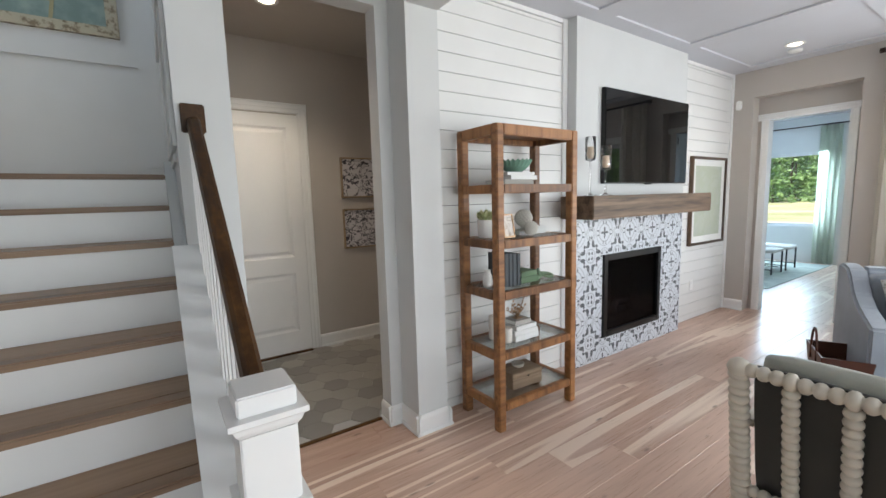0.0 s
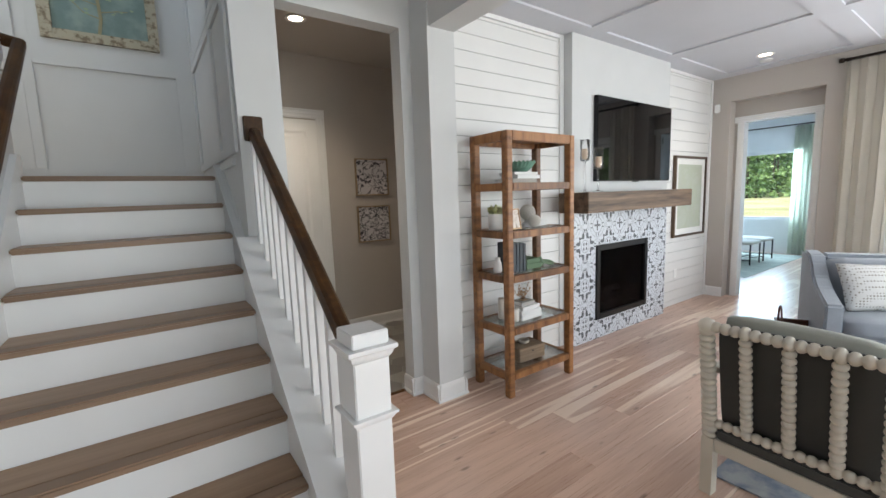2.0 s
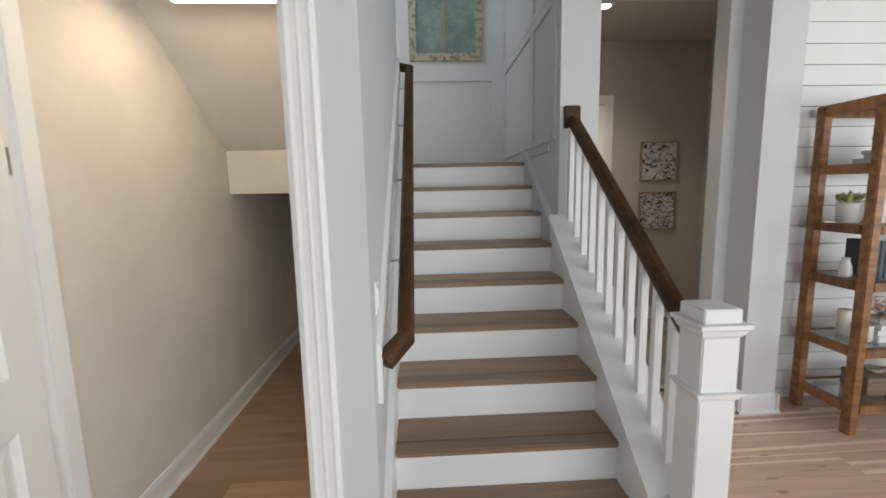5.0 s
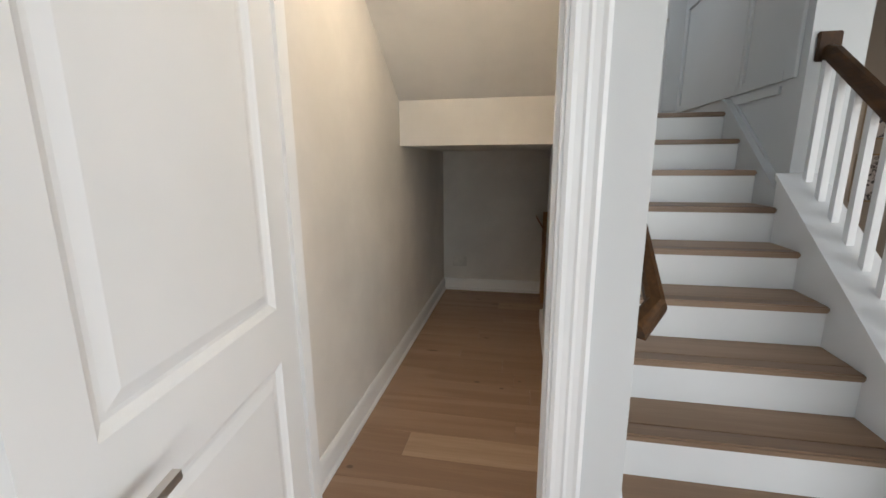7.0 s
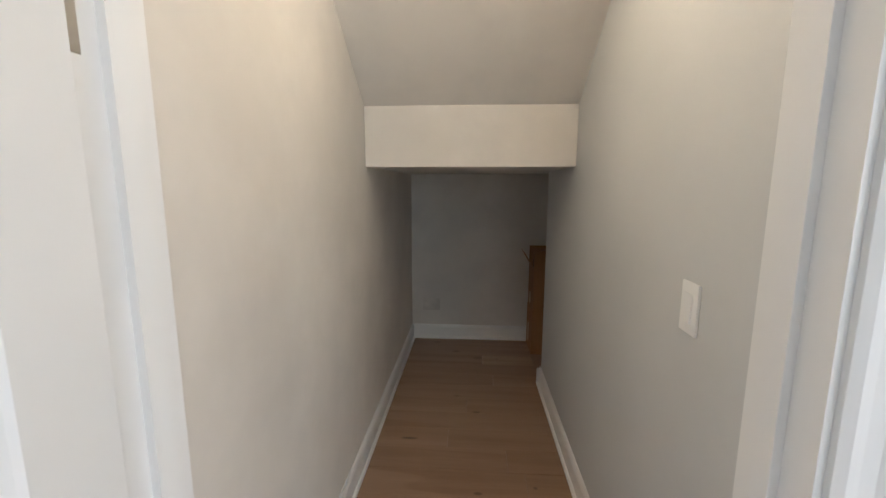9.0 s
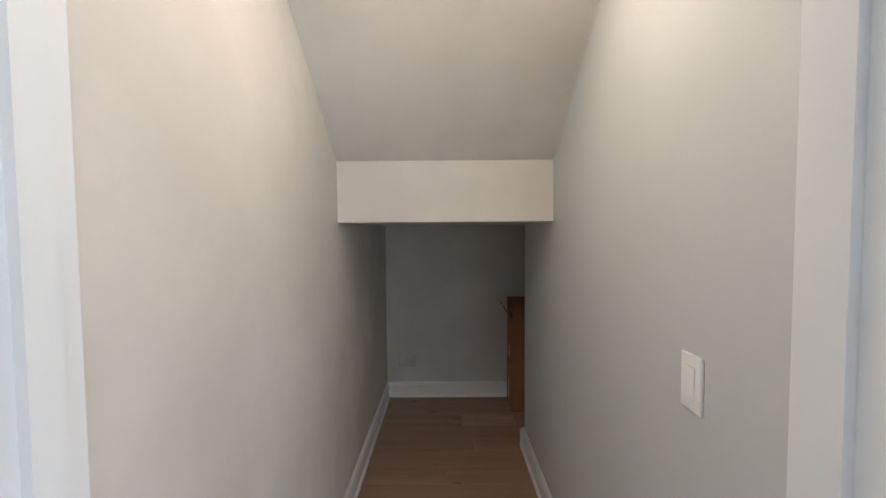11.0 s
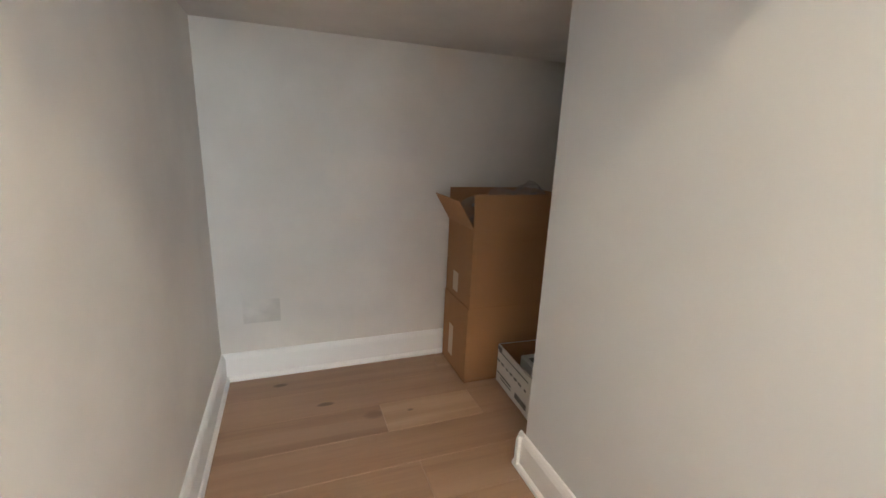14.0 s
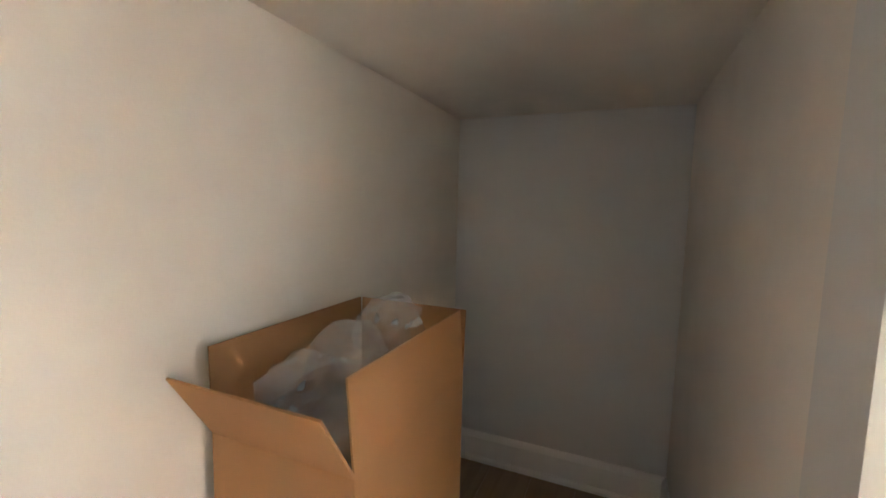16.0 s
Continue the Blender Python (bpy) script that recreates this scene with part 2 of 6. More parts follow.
# same floor in the closet: fewer streaks, darker colours that carry the closet's shade
M_PLANKC = wood("oak_floor_shaded", (0.285, 0.175, 0.110), (0.365, 0.237, 0.155), 0, 0.36, 1.0, 0.2, (0.46, 0.32, 0.22), False, 0.20, 0.3,
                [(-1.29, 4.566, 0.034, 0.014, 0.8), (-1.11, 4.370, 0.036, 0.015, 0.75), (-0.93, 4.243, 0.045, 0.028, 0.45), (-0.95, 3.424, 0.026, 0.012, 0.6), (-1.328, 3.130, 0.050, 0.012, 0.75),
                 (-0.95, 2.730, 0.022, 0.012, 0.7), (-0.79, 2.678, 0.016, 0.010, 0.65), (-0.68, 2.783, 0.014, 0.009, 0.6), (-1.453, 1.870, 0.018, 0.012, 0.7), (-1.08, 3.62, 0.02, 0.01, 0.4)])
M_PLANKL = wood("pale_oak_floor", (0.38, 0.25, 0.155), (0.50, 0.35, 0.235), 0, 0.42, 1.0, 0.2, None, False, 0.1, 0.6, [(-0.78, 4.233, 0.014, 0.008, 0.6)])
M_TREAD = wood("oak_tread", (0.270, 0.165, 0.096), (0.395, 0.258, 0.162), 0, 0.42, 1.0, 0.2)
M_NOSE = wood("oak_nosing", (0.19, 0.116, 0.073), (0.295, 0.192, 0.125), 0, 0.42, 1.0, 0.2)
M_RAIL = wood("walnut_stained_rail", (0.038, 0.016, 0.005), (0.125, 0.056, 0.016), 1, 0.48, 0.6, 0.12)
M_RAIL.node_tree.nodes["Principled BSDF"].inputs["Specular IOR Level"].default_value = 0.25
M_MANTEL = wood("rough_sawn_mantel", (0.040, 0.021, 0.011), (0.23, 0.145, 0.088), 0, 0.6, 1.2, 0.6)
M_RATTAN = wood("wrapped_rattan", (0.120, 0.046, 0.014), (0.36, 0.160, 0.056), 2, 0.5, 1.6, 0.6)
M_RATTANV = wood("wrapped_rattan_post", (0.120, 0.046, 0.014), (0.36, 0.160, 0.056), 0, 0.5, 1.6, 0.6)
M_TILE = tile_pattern("encaustic_tile", 3.47, 0.196)
M_GROUT = painted("grout", (0.55, 0.55, 0.55), 0.9)
M_BLACK = painted("black_steel", (0.007, 0.007, 0.008), 0.35, 0.05, 120, 0.1, 0.3)
M_FIREBOX = painted("firebox_brick", (0.010, 0.010, 0.011), 0.8, 0.1, 40, 0.4)
M_GLASS = glassy("clear_glass")
M_SHELFGLASS = glassy("shelf_glass", (0.94, 0.97, 0.96), 0.03, 0.7)
M_FIREGLASS = glassy("smoked_fire_glass", (0.5, 0.5, 0.52), 0.03, 0.10)
M_CARD = painted("cardboard", (0.36, 0.19, 0.085), 0.85, 0.06, 160, 0.2)
M_CARDIN = painted("cardboard_inside", (0.30, 0.15, 0.065), 0.9, 0.06, 160, 0.2)
M_PAPER = painted("white_printed_carton", (0.62, 0.61, 0.58), 0.7, 0.05)
M_PRINT = painted("grey_black_print", (0.13, 0.13, 0.13), 0.7, 0.15, 60, 0.1, 0.0, 25.0)
M_INK = painted("black_print", (0.03, 0.03, 0.032), 0.6)
M_TAPE = painted("paper_label", (0.58, 0.47, 0.33), 0.6)
M_NICKEL = painted("satin_nickel", (0.55, 0.53, 0.50), 0.3, 0.03, 200, 0.05, 1.0)
M_BRONZE = painted("dark_bronze", (0.035, 0.022, 0.016), 0.4, 0.05, 200, 0.05, 0.7)
M_GOLD = painted("brushed_gold", (0.40, 0.25, 0.14), 0.42, 0.04, 200, 0.05, 1.0)
M_WHITE = painted("white_ceramic", (0.80, 0.79, 0.77), 0.3, 0.02, 80, 0.03)
M_SWITCH = painted("white_switch_plastic", (0.90, 0.90, 0.89), 0.3, 0.01, 80, 0.02)

# ---- building blocks ----


def add_box(bm, x0, x1, y0, y1, z0, z1, bev=0.0):
    vs = [bm.verts.new(p) for p in ((x0, y0, z0), (x1, y0, z0), (x1, y1, z0), (x0, y1, z0), (x0, y0, z1), (x1, y0, z1), (x1, y1, z1), (x0, y1, z1))]
    fs = [bm.faces.new([vs[i] for i in q]) for q in ((3, 2, 1, 0), (4, 5, 6, 7), (0, 1, 5, 4), (1, 2, 6, 5), (2, 3, 7, 6), (3, 0, 4, 7))]
    if bev:
        es = list({e for f in fs for e in f.edges})
        bmesh.ops.bevel(bm, geom=es, offset=bev, segments=2, affect='EDGES', clamp_overlap=True)
    return bm


def box(x0, x1, y0, y1, z0, z1, bev=0.0):
    return add_box(bmesh.new(), x0, x1, y0, y1, z0, z1, bev)


def add_prism(bm, pts, axis, a, b):
    """A polygon pushed along an axis from a to b. pts: the other two coordinates, in axis order."""
    def at(p, t):
        q = list(p)
        q.insert(axis, t)
        return q
    lo = [bm.verts.new(at(p, a)) for p in pts]
    hi = [bm.verts.new(at(p, b)) for p in pts]
    bm.faces.new(lo)
    bm.faces.new(hi[::-1])
    n = len(pts)
    for i in range(n):
        bm.faces.new((lo[i], hi[i], hi[(i + 1) % n], lo[(i + 1) % n]))
    bmesh.ops.recalc_face_normals(bm, faces=bm.faces)
    return bm


def prism(pts, axis, a, b):
    return add_prism(bmesh.new(), pts, axis, a, b)


def lathe(profile, n=24, bm=None):
    """A turned body round z from (radius, z) pairs."""
    bm = bm or bmesh.new()
    rings = []
    for r, z in profile:
        rings.append([bm.verts.new((max(r, 1e-4) * math.cos(2 * math.pi * i / n), max(r, 1e-4) * math.sin(2 * math.pi * i / n), z)) for i in range(n)])
    for a, b in zip(rings, rings[1:]):
        for i in range(n):
            bm.faces.new((a[i], a[(i + 1) % n], b[(i + 1) % n], b[i]))
    bm.faces.new(rings[0][::-1])
    bm.faces.new(rings[-1])
    for f in bm.faces:
        f.smooth = True
    return bm


def sweep(path, section, bm=None, smooth=False, up=(0, 0, 1)):
    """A section (side, up pairs) carried along a path of points, mitred at the bends."""
    bm = bm or bmesh.new()
    P = [Vector(p) for p in path]
    rings = []
    for i, p in enumerate(P):
        d0 = (P[i] - P[i - 1]).normalized() if i else (P[1] - P[0]).normalized()
        d1 = (P[i + 1] - P[i]).normalized() if i < len(P) - 1 else d0
        t = (d0 + d1).normalized()
        side = t.cross(Vector(up))
        if side.length < 1e-3:
            side = t.cross(Vector((0, 1, 0)))
        side.normalize()
        u = side.cross(t).normalized()
        k = 1 / max(0.35, t.dot(d0))
        s0 = d0.cross(Vector(up))
        bend_side = abs((d1 - d0).dot(side)) > abs((d1 - d0).dot(u))
        rings.append([bm.verts.new(p + side * (a * (k if bend_side else 1)) + u * (c * (1 if bend_side else k))) for a, c in section])
    n = len(section)
    for a, b in zip(rings, rings[1:]):
        for i in range(n):
            f = bm.faces.new((a[i], a[(i + 1) % n], b[(i + 1) % n], b[i]))
            f.smooth = smooth
    bm.faces.new(rings[0][::-1])
    bm.faces.new(rings[-1])
    bmesh.ops.recalc_face_normals(bm, faces=bm.faces)
    return bm


def circle_section(r, n=10):
    return [(r * math.cos(2 * math.pi * i / n), r * math.sin(2 * math.pi * i / n)) for i in range(n)]


def mesh_of(bm, name, material):
    me = bpy.data.meshes.new(name)
    bm.to_mesh(me)
    bm.free()
    me.materials.append(material)
    return me


def part(name, bm, material, parent, label="", loc=None):
    ob = new(name, mesh_of(bm, name, material))
    ob.parent = parent
    if loc:
        ob.location = loc
    if label:
        ob["label"] = label
    return ob


def thing(name, label, category, loc=(0, 0, 0), rz=0.0, group=""):
    ob = new(name)
    ob.empty_display_size = 0.1
    ob.matrix_world = pose(*loc, 0, 0, rz)
    return tagged(ob, label, category, group)


def solid(name, bm, material, label, category, loc=(0, 0, 0), rz=0.0, group="", kind=""):
    ob = new(name, mesh_of(bm, name, material))
    ob.matrix_world = pose(*loc, 0, 0, rz)
    return tagged(ob, label, category, group, kind)


def structure(name, bm, material, label="", category=""):
    return solid(name, bm, material, label, category or name.split("_")[0], kind="structure")


# ---- levels ----
RISE, RUN, NOSE9 = 0.19, 0.2485, 3.527
CEIL, HALLC, TOPC = 2.95, 3.02, 5.6


def nose_z(y):
    return 9 * RISE - (NOSE9 - y) * RISE / RUN


# ---- walls ----
WF = 1.455           # face of the closet's front wall
bm = box(-1.65, -1.53, WF + 0.12, 4.80, 0, 3.5)
# these boxes leave the opening of the added stairwell window
add_box(bm, -1.65, -1.53, WF + 0.12, 4.80, 5.0, TOPC)
add_box(bm, -1.65, -1.53, WF + 0.12, 2.4, 3.5, 5.0)
add_box(bm, -1.65, -1.53, 4.3, 4.80, 3.5, 5.0)
structure("wall_closet_left", bm, M_CLOSET, "greige painted drywall beside the closet", "wall")
bm = box(-0.492, -0.378, WF, 3.66, 0, TOPC)
add_box(bm, -0.492, -0.378, 3.66, 3.812, 0, 1.497)
structure("wall_stair_left", bm, M_WALL, "cool white painted wall between staircase and closet", "wall")
structure("wall_back", box(-1.65, 3.3, 4.68, 4.80, 0, TOPC), M_CLOSET, "painted wall behind closet, landing and hall", "wall")
M_PATCH = painted("touch_up_paint", (0.675, 0.645, 0.60), 0.72, 0.07, 120, 0.3, 0.0, 9.0)
part("paint_patch", box(-1.430, -1.275, 4.6788, 4.6800, 0.265, 0.375, 0.0005), M_PATCH, bpy.data.objects["wall_back"], "darker touch-up paint patch")
structure("wall_under_stairs", box(-0.378, 0.74, 3.70, 3.806, 0, 1.497), M_CLOSET, "painted wall below the staircase", "wall")
bm = box(-2.7, -1.455, WF, WF + 0.12, 0, TOPC)
add_box(bm, -0.592, -0.492, WF, WF + 0.12, 0, TOPC)
add_box(bm, -1.455, -0.592, WF, WF + 0.12, 2.42, TOPC)
structure("wall_closet_front", bm, M_WALL, "cool white wall round the closet doorway", "wall")
# ---- hall opening, column and beam ----
OY = 2.83
bm = box(0.685, 0.935, OY, 4.68, 1.56, TOPC)
add_box(bm, 0.685, 0.935, OY, 3.70, 0, 1.56)
add_box(bm, 0.74, 0.935, 3.70, 4.68, 0, 1.56)
structure("wall_stair_right", bm, M_WALL, "cool white wall between staircase and hall", "wall")
bm = box(1.765, 1.85, OY, OY + 0.13, 0, HALLC)
add_box(bm, 0.935, 1.765, OY, OY + 0.13, 2.685, HALLC)
add_box(bm, 0.935, 1.85, OY, OY + 0.13, HALLC, TOPC)
structure("wall_hall_opening", bm, M_WALL, "cool white wall with a wide cased opening to the hall", "wall")
structure("column", box(1.85, 2.075, 2.61, 2.92, 0, CEIL), M_WALL, "square painted drywall column beside the shiplap wall", "column")
structure("beam", box(1.864, 2.075, -4.3, 2.61, 2.643, CEIL), M_WALL, "dropped painted ceiling beam", "beam")
structure("wall_hall_right", box(2.9, 3.0, 2.93, 4.68, 0, HALLC), M_WALLG, "greige hall wall", "wall")
structure("wall_hall_back", box(0.935, 2.9, 4.665, 4.68, 0, HALLC), M_WALLG, "greige hall wall with pictures", "wall")
structure("ceiling_hall", box(0.935, 2.9, 2.92, 4.665, HALLC, HALLC + 0.1), M_WALLG, "greige hall ceiling", "ceiling")
structure("wall_hall_left", box(0.935, 0.945, 2.93, 4.665, 0, HALLC), M_WALLG, "greige hall wall", "wall")

# ---- living room shell ----
SY, BY, EX = 2.775, 2.675, 6.60
bm = box(2.075, 3.88, SY + 0.012, 2.93, 0, CEIL + 0.1)
add_box(bm, 4.82, 6.72, SY + 0.012, 2.93, 0, CEIL + 0.1)
add_box(bm, 3.88, 4.82, SY + 0.012, 2.93, 1.02, CEIL + 0.1)
structure("wall_shiplap", bm, M_SHIP, "white shiplap accent wall", "wall")
bm = box(3.465, 5.24, BY, SY + 0.012, 1.305, CEIL)
add_box(bm, 3.465, 3.86, BY, SY + 0.012, 0, 1.305)
add_box(bm, 4.845, 5.24, BY, SY + 0.012, 0, 1.305)
add_box(bm, 3.86, 4.845, BY, SY + 0.012, 1.03, 1.305)
add_box(bm, 3.86, 4.845, BY, SY + 0.012, 0, 0.16)
structure("chimney_breast", bm, M_WALL, "white painted chimney breast", "chimney")
structure("firebox_shell", box(3.86, 4.845, SY + 0.46, SY + 0.5, 0, 1.06), M_FIREBOX, "dark firebox shell", "fireplace")
# east wall with doorway recess and window
DY0, DY1 = 1.61, 2.555
bm = box(EX, EX + 0.3, DY1, SY, 0, CEIL)
add_box(bm, EX, EX + 0.3, DY0, DY1, 2.62, CEIL)
add_box(bm, EX, EX + 0.3, 0.98, DY0, 0, CEIL)
add_box(bm, EX, EX + 0.12, -2.4, 0.98, 2.29, CEIL)
add_box(bm, EX, EX + 0.12, -2.4, 0.98, 0, 0.62)
add_box(bm, EX, EX + 0.12, -4.4, -2.4, 0, CEIL)
structure("wall_east", bm, M_WALLG, "warm grey wall with doorway and window", "wall")
bm = box(-2.7, -0.75, -4.42, -4.3, 0, CEIL)
add_box(bm, 1.15, 1.45, -4.42, -4.3, 0, CEIL)
add_box(bm, 5.75, 6.72, -4.42, -4.3, 0, CEIL)
for a, b in ((-0.75, 1.15), (1.45, 5.75)):
    add_box(bm, a, b, -4.42, -4.3, 2.6, CEIL)
    add_box(bm, a, b, -4.42, -4.3, 0, 0.35)
structure("wall_south", bm, M_WALL, "cool white wall with added wide windows, out of view", "wall")
structure("wall_west", box(-2.82, -2.7, -4.42, 1.58, 0, CEIL), M_WALL, "cool white wall", "wall")
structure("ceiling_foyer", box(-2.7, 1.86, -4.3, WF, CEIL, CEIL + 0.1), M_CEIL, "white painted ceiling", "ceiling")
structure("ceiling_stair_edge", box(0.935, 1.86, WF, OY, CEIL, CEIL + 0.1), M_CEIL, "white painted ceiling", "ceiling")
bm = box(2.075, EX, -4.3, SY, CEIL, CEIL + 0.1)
for a, b in ((2.075, 2.35), (3.54, 3.76), (4.97, 5.15), (6.38, EX)):
    add_box(bm, a, b, -4.3, SY, CEIL - 0.018, CEIL)
for a, b in ((2.53, SY), (1.17, 1.37), (-0.2, 0.0), (-1.57, -1.37), (-2.94, -2.74), (-4.3, -4.1)):
    for c, d in ((2.35, 3.54), (3.76, 4.97), (5.15, 6.38)):
        add_box(bm, c, d, a, b, CEIL - 0.018, CEIL)
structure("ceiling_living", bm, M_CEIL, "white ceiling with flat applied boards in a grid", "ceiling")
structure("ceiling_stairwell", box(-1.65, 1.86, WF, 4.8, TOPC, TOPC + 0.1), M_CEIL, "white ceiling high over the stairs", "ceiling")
structure("wall_stairwell_front", box(-1.65, 1.0, WF, WF + 0.12, CEIL + 0.1, TOPC), M_WALL, "upper stairwell wall", "wall")

# ---- closet ceiling: underside of the upper flight and landing ----
SL = 0.742
bm = prism([(3.10, 1.79), (2.22, 1.79 + SL * 0.88), (WF + 0.12, 1.79 + SL * 0.88), (WF + 0.12, 2.60), (2.22, 2.60), (3.10, 1.95)], 0, -1.53, -0.492)
structure("ceiling_closet", bm, M_CLOSET, "sloped painted closet ceiling under the upper stair flight", "ceiling")
bm = box(-1.53, -0.378, 3.10, 4.68, 1.497, 1.56)
add_box(bm, -0.378, 0.74, 3.70, 4.68, 1.497, 1.56)
add_box(bm, -1.53, -0.492, 3.10, 3.20, 1.56, 1.95)
structure("ceiling_landing_underside", bm, M_CLOSET, "low painted ceiling under the landing", "ceiling")

# ---- staircase ----
SX0, SX1 = -0.378, 0.632
stairs = thing("staircase", "straight staircase with oak treads and white painted risers", "staircase", (0.15, 1.55, 0))
SO = Vector((0.15, 1.55, 0))


def local(bm, o):
    bmesh.ops.translate(bm, verts=bm.verts, vec=-Vector(o))
    return bm


for n in range(1, 10):
    y = NOSE9 - (9 - n) * RUN
    z = n * RISE
    part("riser", local(box(SX0 + 0.030, SX1, y + 0.022, y + 0.040, z - RISE, z - 0.030), SO), M_TRIM, stairs)
    y1 = y + RUN + 0.022 if n < 9 else y + 0.10
    part("tread", local(box(SX0 + 0.030, SX1, y + 0.0795, y1, z - 0.030, z, 0.0015), SO), M_TREAD, stairs)
    nb = box(SX0 + 0.030, SX1, y, y + 0.0785, z - 0.030, z + 0.0008, 0.007)
    part("nosing", local(nb, SO), M_NOSE, stairs, "slightly darker oak nosing strip")
structure("landing_floor", box(-1.53, 0.685, 3.627, 4.68, 1.565, 1.708), M_TREAD, "oak stair landing", "landing")
structure("landing_support", box(SX0 + 0.02, SX1, 3.58, 3.69, 1.0, 1.56), M_CLOSET, "landing framing", "landing")
# skirt on the wall side and closed stringer with cap on the open side
yb, yt = 1.50, 3.53
part("skirt_board", local(prism([(yb, 0), (yb, nose_z(yb) + 0.12), (yt, nose_z(yt) + 0.12), (yt + 0.08, nose_z(yt) + 0.12), (yt + 0.08, 1.6), (1.75, 0)], 0, SX0, SX0 + 0.030), SO), M_TRIM, stairs)
part("stringer", local(prism([(1.52, 0), (1.52, nose_z(1.52) + 0.115), (2.829, nose_z(2.829) + 0.115), (2.829, 0)], 0, SX1, 0.82), SO), M_TRIM, stairs)
cap0, cap1 = 1.53, 2.828
part("stringer_cap", local(prism([(cap0, nose_z(cap0) + 0.115), (cap0, nose_z(cap0) + 0.145), (cap1, nose_z(cap1) + 0.145), (cap1, nose_z(cap1) + 0.115)], 0, 0.619, 0.835), SO), M_TRIM, stairs)
part("skirt_board", local(prism([(2.831, nose_z(2.831) - 0.2), (2.831, nose_z(2.831) + 0.05), (3.52, nose_z(3.52) + 0.05), (3.62, 1.80), (3.62, 1.60)], 0, SX1, 0.685), SO), M_WALL, stairs)

# balustrade: newel, balusters, rail
RX = 0.748
bal = thing("balustrade", "white square balusters under a dark stained wooden handrail", "balustrade", (RX, 2.2, 0.6))
BO = Vector((RX, 2.2, 0.6))
for i in range(11):
    y = 1.63 + i * 0.1155
    z0 = nose_z(y) + 0.140
    part("baluster", local(prism([(y - 0.016, z0 - 0.012), (y + 0.016, z0 + 0.012), (y + 0.016, 1.955 - (2.845 - y - 0.016) * 0.7646 - 0.03), (y - 0.016, 1.955 - (2.845 - y + 0.016) * 0.7646 - 0.03)], 0, RX - 0.016, RX + 0.016), BO), M_TRIM, bal)
sec = [(-0.028, -0.032), (0.028, -0.032), (0.031, -0.010), (0.026, 0.022), (0.014, 0.033), (-0.014, 0.033), (-0.026, 0.022), (-0.031, -0.010)]
rz = lambda y: 1.955 - (2.845 - y) * 0.7646
part("handrail", local(sweep([(RX + 0.012, 1.52, rz(1.52)), (RX + 0.012, 2.76, rz(2.76)), (RX + 0.012, 2.81, rz(2.76) + 0.018)], sec), BO), M_RAIL, bal, "dark walnut-stained handrail")
part("rosette", local(box(0.707, 0.812, 2.806, 2.829, 1.866, 2.005, 0.006), BO), M_RAIL, bal, "square dark wooden wall rosette")
newel = thing("newel_post", "white painted box newel post with stepped cap", "newel post", (RX, 1.440, 0))
NW = 0.063
part("shaft", box(-NW, NW, -NW, NW, 0, 1.0, 0.004), M_TRIM, newel)


def mould(z, h, out, w):
    """A square moulding ring: a stepped, tapering collar."""
    b = bmesh.new()
    prof = [(w, z), (w + out * 0.35, z + h * 0.25), (w + out * 0.55, z + h * 0.55), (w + out, z + h * 0.72), (w + out, z + h), (w * 0.9, z + h)]
    rings = [[b.verts.new((sx * r, sy * r, zz)) for sx, sy in ((-1, -1), (1, -1), (1, 1), (-1, 1))] for r, zz in prof]
    for a, c in zip(rings, rings[1:]):
        for i in range(4):
            b.faces.new((a[i], a[(i + 1) % 4], c[(i + 1) % 4], c[i]))
    b.faces.new(rings[0][::-1])
    b.faces.new(rings[-1])
    return b


part("base_board", mould(0.0, 0.22, 0.012, NW), M_TRIM, newel)
part("collar", mould(0.782, 0.030, 0.018, NW), M_TRIM, newel)
part("cap", mould(0.998, 0.046, 0.023, NW), M_TRIM, newel)
part("cap_block", box(-0.0645, 0.0645, -0.0645, 0.0645, 1.044, 1.092, 0.004), M_TRIM, newel)

# wall handrail on its white backer board
hz = lambda y: 0.950 + (y - 1.634) * 0.7646
wall_rail = thing("wall_handrail", "dark stained wall handrail with mitred return on brackets", "handrail", (SX0, 2.4, 1.6))
WO = Vector((SX0, 2.4, 1.6))
hx = SX0 + 0.098
part("rail", local(sweep([(SX0 + 0.022, 1.555, hz(1.555)), (hx, 1.634, hz(1.634)), (hx, 3.60, hz(3.60)), (SX0 + 0.022, 3.655, hz(3.64))], sec), WO), M_RAIL, wall_rail)
for y in (2.05, 2.55, 3.05, 3.50):
    b = sweep([(SX0 + 0.021, y, hz(y) - 0.10), (SX0 + 0.06, y, hz(y) - 0.095), (hx, y, hz(y) - 0.035)], circle_section(0.006, 8), None, True)
    part("bracket", local(b, WO), M_NICKEL, wall_rail, "small metal rail bracket")
bz = lambda y: 0.775 + (y - 1.54) * 0.7646
solid("rail_backer_board", prism([(1.535, bz(1.535) - 0.03), (1.535, bz(1.535) + 0.19), (3.60, bz(3.60) + 0.19), (3.60, bz(3.60) + 0.44), (3.65, bz(3.60) + 0.44), (3.65, bz(3.65)), (1.575, bz(1.575) - 0.03)], 0, SX0 + 0.001, SX0 + 0.020), M_TRIM, "white painted sloping board behind the wall handrail", "trim", kind="structure")


# panel mouldings on the landing wall and on the right wall
wall_l = structure("wall_landing", box(-1.53, 0.685, 4.655, 4.68, 1.708, TOPC), M_WALL, "cool white panelled landing wall", "wall")


